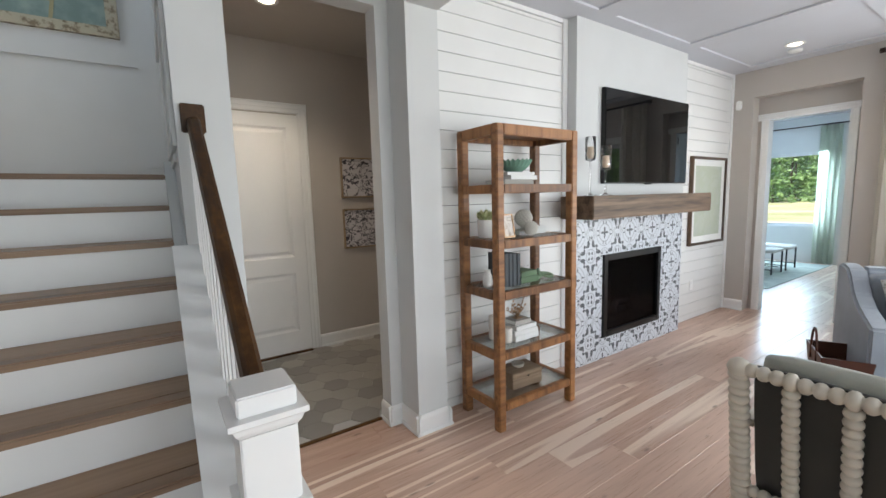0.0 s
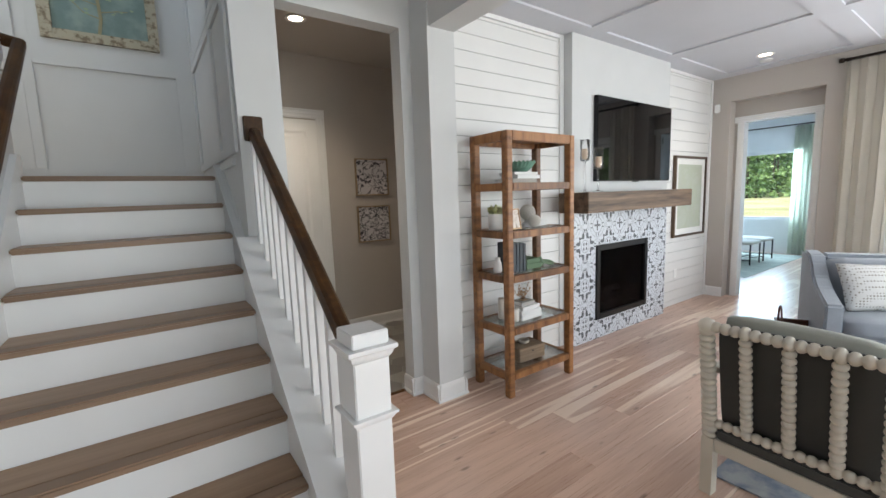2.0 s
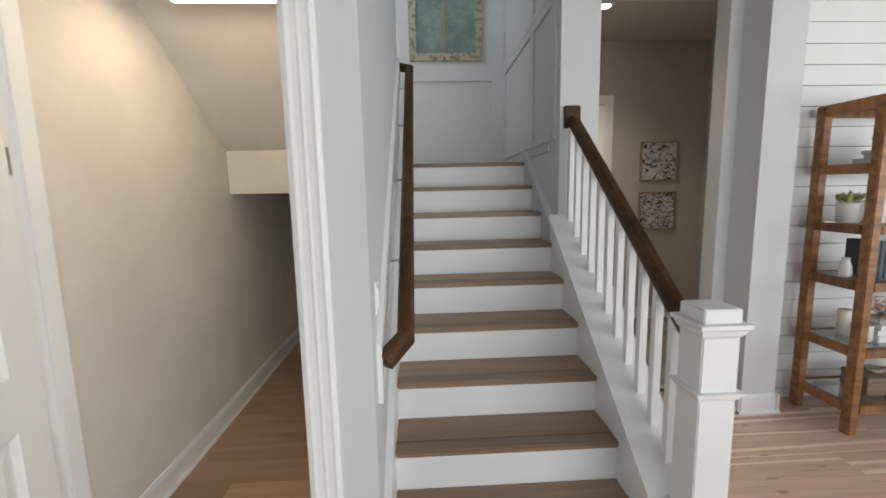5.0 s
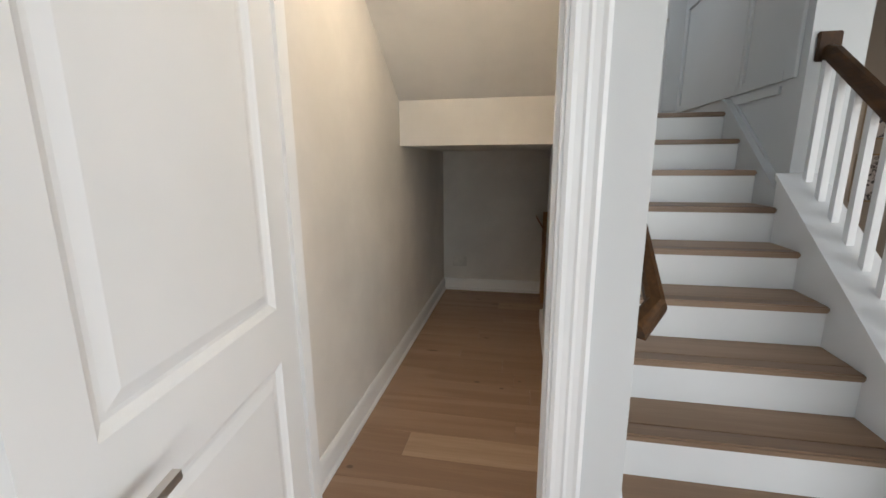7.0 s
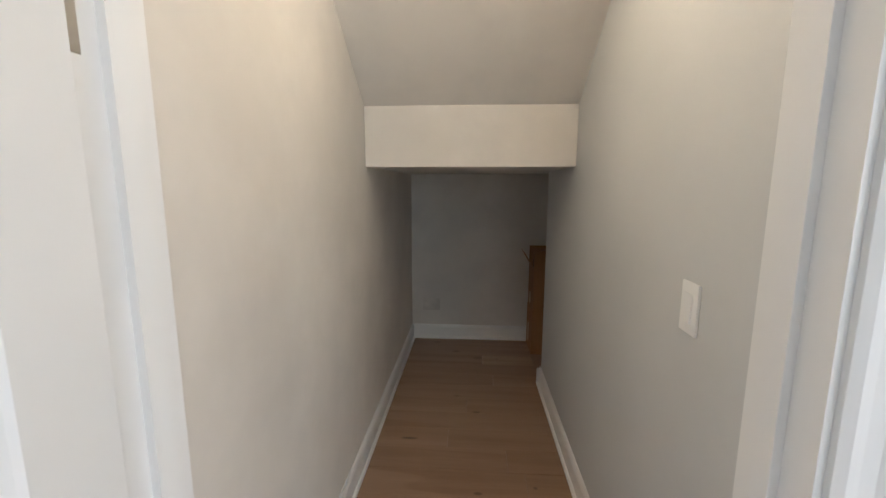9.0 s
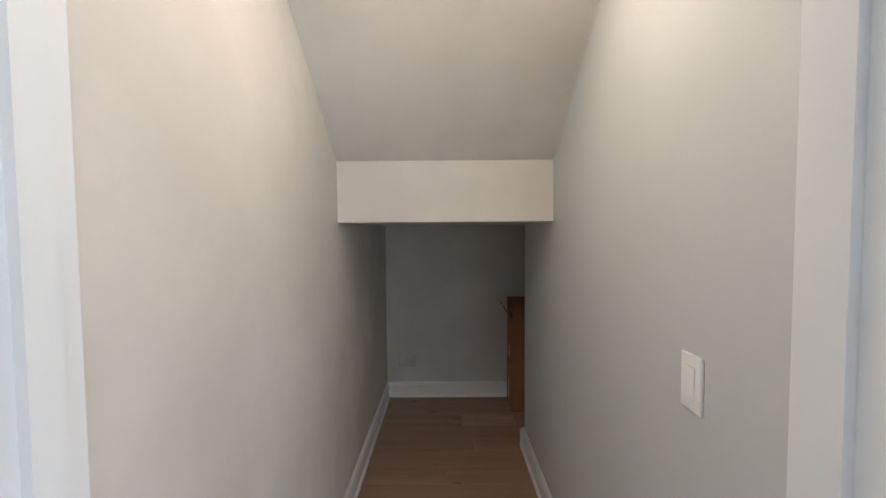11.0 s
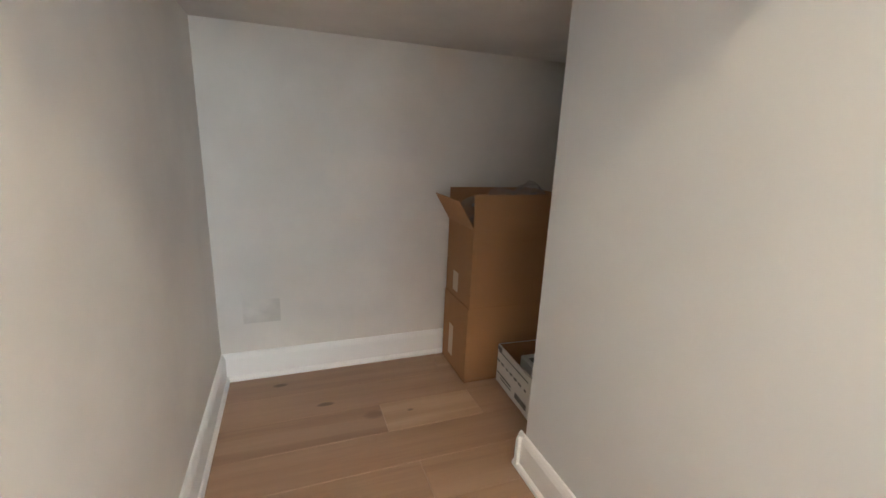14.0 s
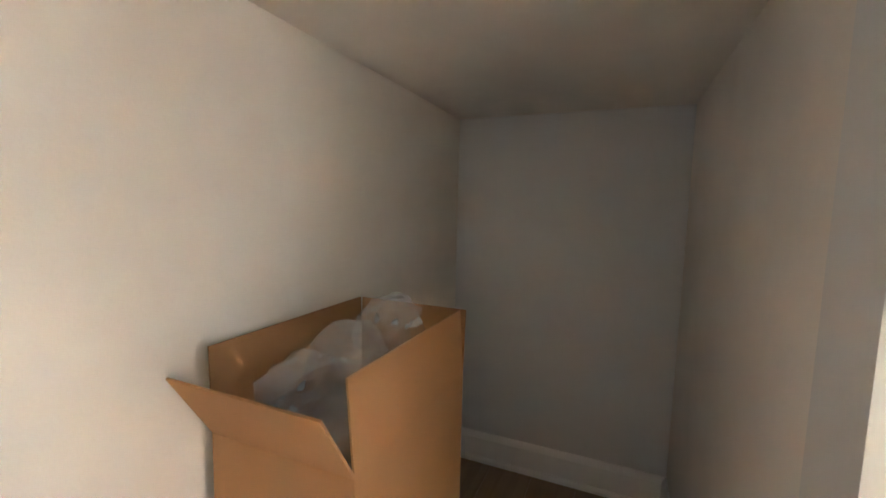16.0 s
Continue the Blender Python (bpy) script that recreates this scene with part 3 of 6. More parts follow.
def panel_frame(parent, axis, at, a0, a1, z0, z1, wl=0.05, wr=0.05, wb=0.05, wt=0.05, d=0.018, sgn=-1):
    """Flat boards round a sunk panel."""
    def bar(p0, p1, q0, q1):
        lo, hi = sorted((at, at + sgn * d))
        return box(lo, hi, p0, p1, q0, q1, 0.003) if axis == 0 else box(p0, p1, lo, hi, q0, q1, 0.003)
    for q in ((a0 - wl, a0, z0 - wb, z1 + wt), (a1, a1 + wr, z0 - wb, z1 + wt), (a0, a1, z0 - wb, z0), (a0, a1, z1, z1 + wt)):
        if q[1] - q[0] > 0.004 and q[3] - q[2] > 0.004:
            part("panel_moulding", bar(*q), M_WALL, parent)


panel_frame(wall_l, 1, 4.655, -1.40, -0.50, 1.831, 2.62, 0.12, 0.065, 0.0, 0.12)
panel_frame(wall_l, 1, 4.655, -0.37, 0.545, 1.831, 2.62, 0.064, 0.138, 0.0, 1.6)
panel_frame(wall_l, 1, 4.655, -1.40, -0.50, 2.80, 3.9)
part("baseboard_strip", box(-1.53, 0.685, 4.637, 4.655, 1.708, 1.83, 0.003), M_WALL, wall_l)
wall_r = bpy.data.objects["wall_stair_right"]
for z0, z1, wb, wt in ((1.87, 2.665, 0.06, 0.062), (2.79, 3.9, 0.062, 0.06)):
    panel_frame(wall_r, 0, 0.685, 3.525, 4.57, z0, z1, 0.042, 0.066, wb, wt)
    panel_frame(wall_r, 0, 0.685, 2.99, 3.440, z0, z1, 0.10, 0.042, wb, wt)
# sunk triangle that follows the flight
for pts in ([(3.02, 1.745), (3.02, 1.785), (3.545, 1.785), (3.545, 1.745)], [(3.545, 1.744), (3.490, 1.744), (3.04, 1.40), (3.095, 1.40)]):
    part("panel_moulding", prism(pts, 0, 0.670, 0.684), M_WALL, wall_r)

# ---- closet door, casing and jamb ----
casing_prof = [(0, 0), (0.105, 0), (0.105, 0.020), (0.092, 0.024), (0.080, 0.0195), (0.062, 0.0185), (0.052, 0.020), (0.044, 0.0165), (0.026, 0.0155), (0.012, 0.017), (0.0, 0.012)]
trim = thing("doorway_casing", "white fluted door casing round the closet doorway", "trim")
trim["kind"] = "structure"


def casing_v(parent, x, sgn, y, z1, ysgn=-1):
    pts = [(x + sgn * u * 0.94, y + ysgn * v) for u, v in casing_prof]
    part("casing_leg", prism(pts, 2, 0, z1), M_TRIM, parent)


casing_v(trim, -0.600, 1, WF, 2.42)
casing_v(trim, -1.445, -1, WF, 2.42)
part("casing_head", prism([(WF - v, 2.421 + u * 0.94) for u, v in casing_prof], 0, -1.543, -0.502), M_TRIM, trim)
part("jamb", box(-0.610, -0.592, WF - 0.003, WF + 0.123, 0, 2.42), M_TRIM, trim)
part("jamb", box(-1.455, -1.437, WF - 0.003, WF + 0.123, 0, 2.42), M_TRIM, trim)
part("jamb", box(-1.437, -0.610, WF - 0.003, WF + 0.123, 2.402, 2.42), M_TRIM, trim)
part("door_stop", box(-0.622, -0.610, WF + 0.045, WF + 0.085, 0, 2.40), M_TRIM, trim)
part("door_stop", box(-1.437, -1.424, WF + 0.045, WF + 0.085, 0, 2.40), M_TRIM, trim)
part("strike_plate", box(-0.6105, -0.6065, WF + 0.012, WF + 0.040, 0.895, 0.965, 0.001), M_NICKEL, trim, "metal strike plate")


def panel_door(name, w, h, label, loc, rz, handle=True):
    """A two-panel moulded door; hinge at the origin, leaf along +x, thickness in y."""
    d = thing(name, label, "door", loc, rz)
    d["kind"] = "structure"
    th, st, lock0, lock1, top, bot = 0.018, 0.11, 0.812, 0.975, 0.12, 0.22
    part("leaf", box(st, w - st, -0.005, 0.005, bot, h - top), M_TRIM, d)
    for x0, x1, z0, z1 in ((0, st, 0, h), (w - st, w, 0, h), (st, w - st, 0, bot), (st, w - st, lock0, lock1), (st, w - st, h - top, h)):
        part("rail" if x1 - x0 > 0.2 else "stile", box(x0, x1, -th, th, z0, z1), M_TRIM, d)
    for z0, z1 in ((bot, lock0), (lock1, h - top)):
        for s in (-1, 1):
            bb = bmesh.new()
            rings = []
            for g, dep in ((0.0, 0.0002), (0.006, 0.0045), (0.020, 0.0115), (0.030, 0.0115), (0.058, 0.0040)):
                rings.append([bb.verts.new((x, s * (th - dep), z)) for x, z in ((st + g, z0 + g), (w - st - g, z0 + g), (w - st - g, z1 - g), (st + g, z1 - g))])
            for ra, rb in zip(rings, rings[1:]):
                for i in range(4):
                    bb.faces.new((ra[i], ra[(i + 1) % 4], rb[(i + 1) % 4], rb[i]))
            bb.faces.new(rings[-1])
            bmesh.ops.recalc_face_normals(bb, faces=bb.faces)
            part("raised_panel", bb, M_TRIM, d)
    if handle:
        for s in (-1, 1):
            rose = part("handle", sweep([(w - 0.065, s * th, 0.865), (w - 0.065, s * (th + 0.012), 0.865)], circle_section(0.030, 20), None, False, (0, 0, 1)), M_NICKEL, d, "satin nickel lever handle")
            part("lever", sweep([(w - 0.065, s * (th + 0.01), 0.865), (w - 0.065, s * (th + 0.055), 0.865), (w - 0.085, s * (th + 0.060), 0.865), (w - 0.18, s * (th + 0.058), 0.870)], [(-0.008, -0.009), (0.008, -0.009), (0.008, 0.009), (-0.008, 0.009)]), M_NICKEL, rose)
    return d


closet_door = panel_door("door_closet", 0.80, 2.395, "white two-panel closet door standing wide open", (-1.412, 1.416, 0.008), -83)
for z in (0.21, 1.545, 2.10):
    part("hinge_leaf", box(-1.4372, -1.4350, WF + 0.001, WF + 0.019, z + 0.012, z + 0.096, 0.001), M_NICKEL, trim, "metal hinge leaf on the jamb")

# ---- baseboards ----
base_prof = [(0, 0), (0.028, 0), (0.028, 0.012), (0.022, 0.020), (0.016, 0.022), (0.016, 0.105), (0.012, 0.118), (0.006, 0.128), (0, 0.130)]


def baseboard(x0, y0, x1, y1, mat=None):
    """A moulded baseboard from one point to another, standing off to the left of that direction."""
    d = Vector((x1 - x0, y1 - y0, 0))
    L = d.length
    nrm = Vector((-d.y, d.x, 0)).normalized()
    t = d.normalized()
    b = bmesh.new()
    A = [b.verts.new(Vector((x0, y0, 0)) + nrm * o + Vector((0, 0, z))) for o, z in base_prof]
    B = [b.verts.new(Vector((x1, y1, 0)) + nrm * o + Vector((0, 0, z))) for o, z in base_prof]
    n = len(A)
    for i in range(n):
        b.faces.new((A[i], A[(i + 1) % n], B[(i + 1) % n], B[i]))
    b.faces.new(A[::-1])
    b.faces.new(B)
    bmesh.ops.recalc_face_normals(b, faces=b.faces)
    o = new("baseboard", mesh_of(b, "baseboard", mat or M_TRIM))
    return tagged(o, "white painted moulded baseboard", "baseboard", kind="structure")


baseboard(-1.53, 4.68, -1.53, WF + 0.12)
baseboard(0.74, 4.68, -1.53, 4.68)
baseboard(-0.492, WF + 0.12, -0.492, 3.840)
baseboard(-0.35, 3.806, 0.74, 3.806)
baseboard(0.74, 3.806, 0.74, 4.68)
baseboard(-0.52, 3.812, -0.35, 3.812)
baseboard(2.9, 4.665, 1.87, 4.665)
baseboard(1.85, OY, 1.737, OY)
baseboard(1.85, 2.582, 1.85, OY)
baseboard(2.075, 2.61, 1.822, 2.61)
baseboard(2.075, 2.775, 2.075, 2.582)
baseboard(1.765, OY - 0.028, 1.765, 2.96)
baseboard(EX, DY1, EX, SY)
baseboard(EX, 0.98, EX, DY0 - 0.02)
baseboard(-0.378, WF, -0.502, WF)
baseboard(-1.543, WF, -2.7, WF)

# ---- light switches ----


def rocker(name, label, m):
    d = thing(name, label, "light switch")
    d.matrix_world = m
    part("plate", box(-0.037, 0.037, -0.006, 0.0, -0.060, 0.060, 0.002), M_SWITCH, d)
    b = prism([(-0.0085, 0.034), (-0.012, -0.032), (-0.005, -0.034), (-0.005, 0.034)], 0, -0.016, 0.016)
    part("rocker", b, M_SWITCH, d)
    return d


rocker("light_switch", "white rocker light switch on the closet wall", pose(-0.492, 1.960, 1.135, 0, 0, -90))
rocker("light_switch", "white rocker light switch beside the stairs", pose(-0.378, 1.60, 1.115, 0, 0, 90))

# ---- lamps ----
M_LAMP = emitter("lamp_glow", (1.0, 0.86, 0.66), 8.0)
M_LED = emitter("closet_lamp_glow", (1.0, 0.81, 0.58), 8.0)


def downlight(x, y, z, watts):
    d = thing("recessed_downlight", "round white recessed ceiling downlight, lit", "ceiling light", (x, y, z), group="recessed downlights")
    ring = bmesh.new()
    sweep([(0.072 * math.cos(a), 0.072 * math.sin(a), -0.003) for a in [k * math.pi / 16 for k in range(33)]], [(-0.014, -0.003), (0.014, -0.003), (0.012, 0.003), (-0.014, 0.003)], ring)
    part("trim_ring", ring, M_TRIM, d)
    part("lens", lathe([(0.057, -0.003), (0.057, 0.001)], 28), M_LAMP, d, "glowing lens")
    l = new("downlight_lamp", bpy.data.lights.new("downlight_lamp", 'SPOT'))
    l.data.energy, l.data.color, l.data.spot_size, l.data.spot_blend, l.data.shadow_soft_size = watts, (1.0, 0.84, 0.64), radians(120), 0.7, 0.05
    l.location = (x, y, z - 0.02)
    return d


downlight(1.38, 3.84, HALLC, 30)
downlight(5.96, 2.005, CEIL, 9)
fix = thing("ceiling_light", "rectangular white ceiling light with glowing diffuser", "ceiling light", (-0.96, 2.06, 1.79 + SL * 0.88))
for q in ((-0.345, -0.330, -0.145, 0.145), (0.330, 0.345, -0.145, 0.145), (-0.330, 0.330, -0.145, -0.130), (-0.330, 0.330, 0.130, 0.145)):
    part("housing", box(*q, -0.095, 0.0, 0.002), M_TRIM, fix)
part("diffuser", box(-0.329, 0.329, -0.129, 0.129, -0.098, -0.060, 0.004), M_LED, fix, "glowing white diffuser")
det = thing("smoke_detector", "white disc sensor on the ceiling", "detector", (6.20, 2.07, CEIL))
part("disc", lathe([(0.05, -0.02), (0.06, -0.012), (0.062, 0.0)], 24), M_TRIM, det)
cnr = thing("motion_sensor", "small white alarm sensor high on the wall corner", "sensor", (EX - 0.001, 2.70, 2.55))
part("case", box(-0.045, 0.0, -0.03, 0.03, -0.055, 0.055, 0.012), M_SWITCH, cnr)

# ---- shiplap boards ----
ship = bpy.data.objects["wall_shiplap"]


def shiplap(x0, x1):
    z = 0.0
    k0 = 2.356 - 0.127 * 18
    tops = [k0 + 0.127 * i for i in range(0, 40) if k0 + 0.127 * i < 2.89] + [2.892]
    for zt in tops:
        if zt - z > 0.015:
            part("shiplap_board", box(x0, x1, SY, SY + 0.012, z + 0.0022, zt - 0.0022, 0.0012), M_SHIP, ship)
        z = zt


shiplap(2.08, 3.405)
shiplap(5.30, EX - 0.06)
part("joint_backing", box(2.08, 3.465, SY + 0.0105, SY + 0.0118, 0, 2.90), M_DARK, ship)
part("joint_backing", box(5.25, EX, SY + 0.0105, SY + 0.0118, 0, 2.90), M_DARK, ship)
for a, b in ((3.407, 3.464), (5.242, 5.298), (EX - 0.058, EX - 0.002)):
    part("corner_trim", box(a, b, SY - 0.012, SY + 0.012, 0, 2.93, 0.003), M_TRIM, ship)
for a, b in ((2.08, 3.407), (5.298, EX - 0.058)):
    part("crown_strip", box(a, b, SY - 0.010, SY + 0.010, 2.894, 2.93, 0.003), M_TRIM, ship)
# outlet low on the shiplap
outlet = thing("wall_outlet", "white electrical outlet plate on the shiplap", "outlet", (5.72, SY, 0.42))
part("plate", box(-0.037, 0.037, -0.006, 0.0, -0.06, 0.06, 0.002), M_SWITCH, outlet)
for z in (-0.022, 0.022):
    part("socket", box(-0.016, 0.016, -0.008, -0.005, z - 0.014, z + 0.014, 0.002), M_TRIM, outlet)

# ---- fireplace ----
TS = 0.196
fire = thing("fireplace", "gas fireplace with black steel surround and patterned tile face", "fireplace", (4.35, BY, 0))
FO = Vector((4.35, BY, 0))
FX0, FX1, FZ0, FZ1 = 3.840, 4.798, 0.203, 0.974


def frame_bars(x0, x1, z0, z1, w, y0, y1, bev=0.003):
    return [box(x0, x0 + w, y0, y1, z0, z1, bev), box(x1 - w, x1, y0, y1, z0, z1, bev), box(x0 + w, x1 - w, y0, y1, z0, z0 + w, bev), box(x0 + w, x1 - w, y0, y1, z1 - w, z1, bev)]


for b in frame_bars(FX0, FX1, FZ0, FZ1, 0.058, BY - 0.028, BY + 0.02):
    part("surround_bar", local(b, FO), M_BLACK, fire, "black steel surround")
b = bmesh.new()
add_box(b, FX0 + 0.03, FX1 - 0.03, SY + 0.42, SY + 0.45, FZ0, FZ1)
add_box(b, FX0 + 0.01, FX0 + 0.04, BY + 0.01, SY + 0.45, FZ0, FZ1)
add_box(b, FX1 - 0.04, FX1 - 0.01, BY + 0.01, SY + 0.45, FZ0, FZ1)
add_box(b, FX0 + 0.01, FX1 - 0.01, BY + 0.01, SY + 0.45, FZ0, FZ0 + 0.05)
add_box(b, FX0 + 0.01, FX1 - 0.01, BY + 0.01, SY + 0.45, FZ1 - 0.03, FZ1)
part("firebox", local(b, FO), M_FIREBOX, fire, "dark firebox lining")
part("glass_pane", local(box(FX0 + 0.058, FX1 - 0.058, BY - 0.006, BY - 0.002, FZ0 + 0.058, FZ1 - 0.058), FO), M_FIREGLASS, fire)
random.seed(5)
for i in range(6):
    x = 4.35 + (i - 2.5) * 0.10
    a = random.uniform(-0.5, 0.5)
    pts = [(x - 0.16 * math.cos(a), SY + 0.12 + 0.05 * (i % 3) - 0.16 * math.sin(a), 0.27 + 0.05 * (i % 2)), (x, SY + 0.14 + 0.05 * (i % 3), 0.30 + 0.06 * (i % 2)), (x + 0.16 * math.cos(a), SY + 0.14 + 0.16 * math.sin(a), 0.29 + 0.08 * (i % 2))]
    part("log", local(sweep(pts, circle_section(0.035, 8), None, True), FO), M_FIREBOX, fire, "charred ceramic log")
part("grate", local(box(4.05, 4.65, SY + 0.05, SY + 0.3, 0.215, 0.235), FO), M_BLACK, fire)

# ---- mantel ----
solid("mantel_beam", local(box(3.272, 5.165, 2.36, BY - 0.001, 1.325, 1.505, 0.006), (4.2, 2.5, 1.325)), M_MANTEL, "rough-sawn brown wooden mantel beam over the fireplace", "mantel", (4.2, 2.5, 1.325))

# ---- television ----
tv = thing("television", "wall-mounted flat black television, switched off", "television", (4.497, 2.629, 2.010))
M_SCREEN, _nt, _b = nodes_of("dark_glossy_screen")
_b.inputs["Base Color"].default_value = (0.004, 0.004, 0.0045, 1)
_b.inputs["Roughness"].default_value = 0.03
_b.inputs["Specular IOR Level"].default_value = 0.5
part("housing", box(-0.705, 0.705, 0.004, 0.045, -0.402, 0.410, 0.004), M_BLACK, tv)
part("screen", box(-0.698, 0.698, 0.0, 0.004, -0.392, 0.403), M_SCREEN, tv, "dark glossy screen")
part("sensor_strip", box(-0.05, 0.05, 0.004, 0.02, -0.412, -0.400, 0.002), M_BLACK, tv)

# ---- candle holders on the mantel ----


def hurricane(x, y, h):
    d = thing("candle_holder", "tall clear glass stemmed candle holder with cream candle", "candle holder", (x, y, 1.506), group="candle holders on the mantel")
    part("stem", lathe([(0.05, 0), (0.05, 0.004), (0.012, 0.012), (0.007, 0.03), (0.007, h), (0.012, h + 0.01), (0.035, h + 0.015)], 20), M_GLASS, d)
    b = bmesh.new()
    lathe([(0.038, h + 0.015), (0.042, h + 0.05), (0.042, h + 0.20), (0.039, h + 0.20), (0.039, h + 0.05), (0.034, h + 0.022)], 24, b)
    part("glass_cup", b, M_GLASS, d)
    cd = part("candle", lathe([(0.030, h + 0.024), (0.031, h + 0.03), (0.031, h + 0.115), (0.027, h + 0.12), (0.004, h + 0.118)], 20), painted("cream_wax", (0.78, 0.62, 0.46), 0.5), d, "cream pillar candle")
    part("wick", lathe([(0.0015, h + 0.118), (0.001, h + 0.13)], 6), M_INK, cd)
    return d


hurricane(3.50, 2.56, 0.27)
hurricane(3.53, 2.44, 0.19)

# ---- pictures ----
M_FRAMED = wood("dark_wood_frame", (0.05, 0.028, 0.016), (0.12, 0.07, 0.04), 0, 0.45)
M_SILVER = painted("champagne_frame", (0.42, 0.32, 0.21), 0.35, 0.05, 150, 0.05, 0.6)
M_MATW = painted("white_mat_board", (0.78, 0.78, 0.76), 0.8)


def picture(name, label, x0, x1, z0, z1, y, fw, fd, mframe, mart, mat=0.0):
    cx, cz = (x0 + x1) / 2, (z0 + z1) / 2
    d = thing(name, label, "picture", (cx, y, cz))
    w, h = (x1 - x0) / 2, (z1 - z0) / 2
    for b in frame_bars(-w, w, -h, h, fw, -fd, -0.001, 0.003):
        part("frame_bar", b, mframe, d)
    part("canvas", box(-w + fw, w - fw, -fd * 0.5, -0.002, -h + fw, h - fw), mart, d)
    if mat:
        for b in frame_bars(-w + fw, w - fw, -h + fw, h - fw, mat, -fd * 0.5 - 0.003, -fd * 0.5, 0.0005):
            part("mat_board", b, M_MATW, d)
    return d


def print_mat(name, back, ink, scale, w=0.05):
    """Loose dark splashes on paper, from bands of distorted noise."""
    m, nt, b = nodes_of(name)
    co = nt.nodes.new("ShaderNodeTexCoord").outputs["Object"]
    n = nt.nodes.new("ShaderNodeTexNoise")
    n.inputs["Scale"].default_value = scale
    n.inputs["Detail"].default_value = 1.5
    n.inputs["Distortion"].default_value = 1.2
    nt.links.new(co, n.inputs["Vector"])
    band = math_node(nt, 'LESS_THAN', math_node(nt, 'ABSOLUTE', math_node(nt, 'SUBTRACT', n.outputs[0], 0.5)), w)
    wash = noise_out(nt, co, scale * 0.5, 3)
    bg = mix_col(nt, wash, tuple(c * 0.75 for c in back), back)
    nt.links.new(mix_col(nt, band, bg, ink), b.inputs["Base Color"])
    b.inputs["Roughness"].default_value = 0.5
    return m


picture("framed_print", "small abstract ink print in a thin champagne frame", 2.185, 2.600, 1.555, 1.975, 4.664, 0.014, 0.03, M_SILVER, print_mat("ink_print_branches", (0.72, 0.70, 0.73), (0.07, 0.065, 0.085), 13, 0.032))
picture("framed_print", "small abstract floral ink print in a thin champagne frame", 2.185, 2.600, 1.015, 1.435, 4.664, 0.014, 0.03, M_SILVER, print_mat("ink_print_floral", (0.72, 0.70, 0.73), (0.07, 0.068, 0.085), 20, 0.042))
M_SAGE = print_mat("sage_print", (0.52, 0.56, 0.47), (0.44, 0.48, 0.38), 6, 0.06)
picture("framed_print", "pale sage print with white mat in a dark wooden frame", 5.573, 6.428, 0.893, 1.917, SY - 0.001, 0.03, 0.04, M_FRAMED, M_SAGE, 0.075)
M_TEAL = blotched("teal_canvas", (0.16, 0.23, 0.22), (0.25, 0.33, 0.31), 5, 0.35, 0.65, 0.8)
M_DISTRESS = blotched("distressed_cream_frame", (0.19, 0.15, 0.10), (0.42, 0.38, 0.29), 22, 0.36, 0.52, 0.8)
art = picture("framed_painting", "teal tree painting in a distressed cream frame", -0.300, 0.450, 2.816, 3.91, 4.653, 0.075, 0.045, M_DISTRESS, M_TEAL)
M_TWIG = painted("painted_branch", (0.30, 0.27, 0.16), 0.8)
M_LEAFP = painted("painted_leaf", (0.28, 0.36, 0.24), 0.8)
random.seed(11)
tz = -0.47
b = sweep([(-0.02, -0.026, tz), (0.0, -0.026, tz + 0.12), (-0.01, -0.026, tz + 0.3), (0.03, -0.026, tz + 0.6), (0.02, -0.026, tz + 0.9)], [(-0.011, -0.002), (0.011, -0.002), (0.011, 0.002), (-0.011, 0.002)], None, False, (0, 1, 0))
part("painted_trunk", b, M_TWIG, art)
b = bmesh.new()
bl = bmesh.new()
for i in range(16):
    z = tz + 0.12 + 0.05 * i
    s = 1 if i % 2 else -1
    ex, ez = s * random.uniform(0.10, 0.25), z + random.uniform(0.03, 0.16)
    sweep([(0.0, -0.027, z), (ex * 0.6, -0.027, z + 0.03), (ex, -0.027, ez)], [(-0.003, -0.001), (0.003, -0.001), (0.003, 0.001), (-0.003, 0.001)], b, False, (0, 1, 0))
    for k in range(5):
        f = random.uniform(0.4, 1.05)
        px, pz = ex * f + random.uniform(-0.02, 0.02), z + (ez - z) * f + random.uniform(-0.02, 0.02)
        r = random.uniform(0.008, 0.018)
        vs = [bl.verts.new((px + r * math.cos(q), -0.0285, pz + 0.6 * r * math.sin(q))) for q in (0, 1.05, 2.1, 3.14, 4.2, 5.25)]
        bl.faces.new(vs)
part("painted_branches", b, M_TWIG, art)
part("painted_leaves", bl, M_LEAFP, art)

# ---- hall door ----
panel_door("door_hall", 0.80, 2.345, "white two-panel hall door, closed", (0.965, 4.645, 0.01), 0, False)
hc = thing("hall_door_casing", "white casing round the hall door", "trim")
hc["kind"] = "structure"
part("casing_leg", prism([(1.77 + u * 0.9, 4.665 - v) for u, v in casing_prof], 2, 0, 2.38), M_TRIM, hc)
part("casing_head", prism([(4.665 - v, 2.375 + u * 0.9) for u, v in casing_prof], 0, 0.95, 1.865), M_TRIM, hc)
part("threshold_strip", box(0.935, 1.765, 2.925, 2.955, 0.0, 0.012, 0.003), M_RAIL, hc, "dark wooden threshold strip")
part("door_sill", box(0.96, 1.77, 4.60, 4.66, 0.0, 0.02, 0.003), M_RAIL, hc, "dark wooden sill")

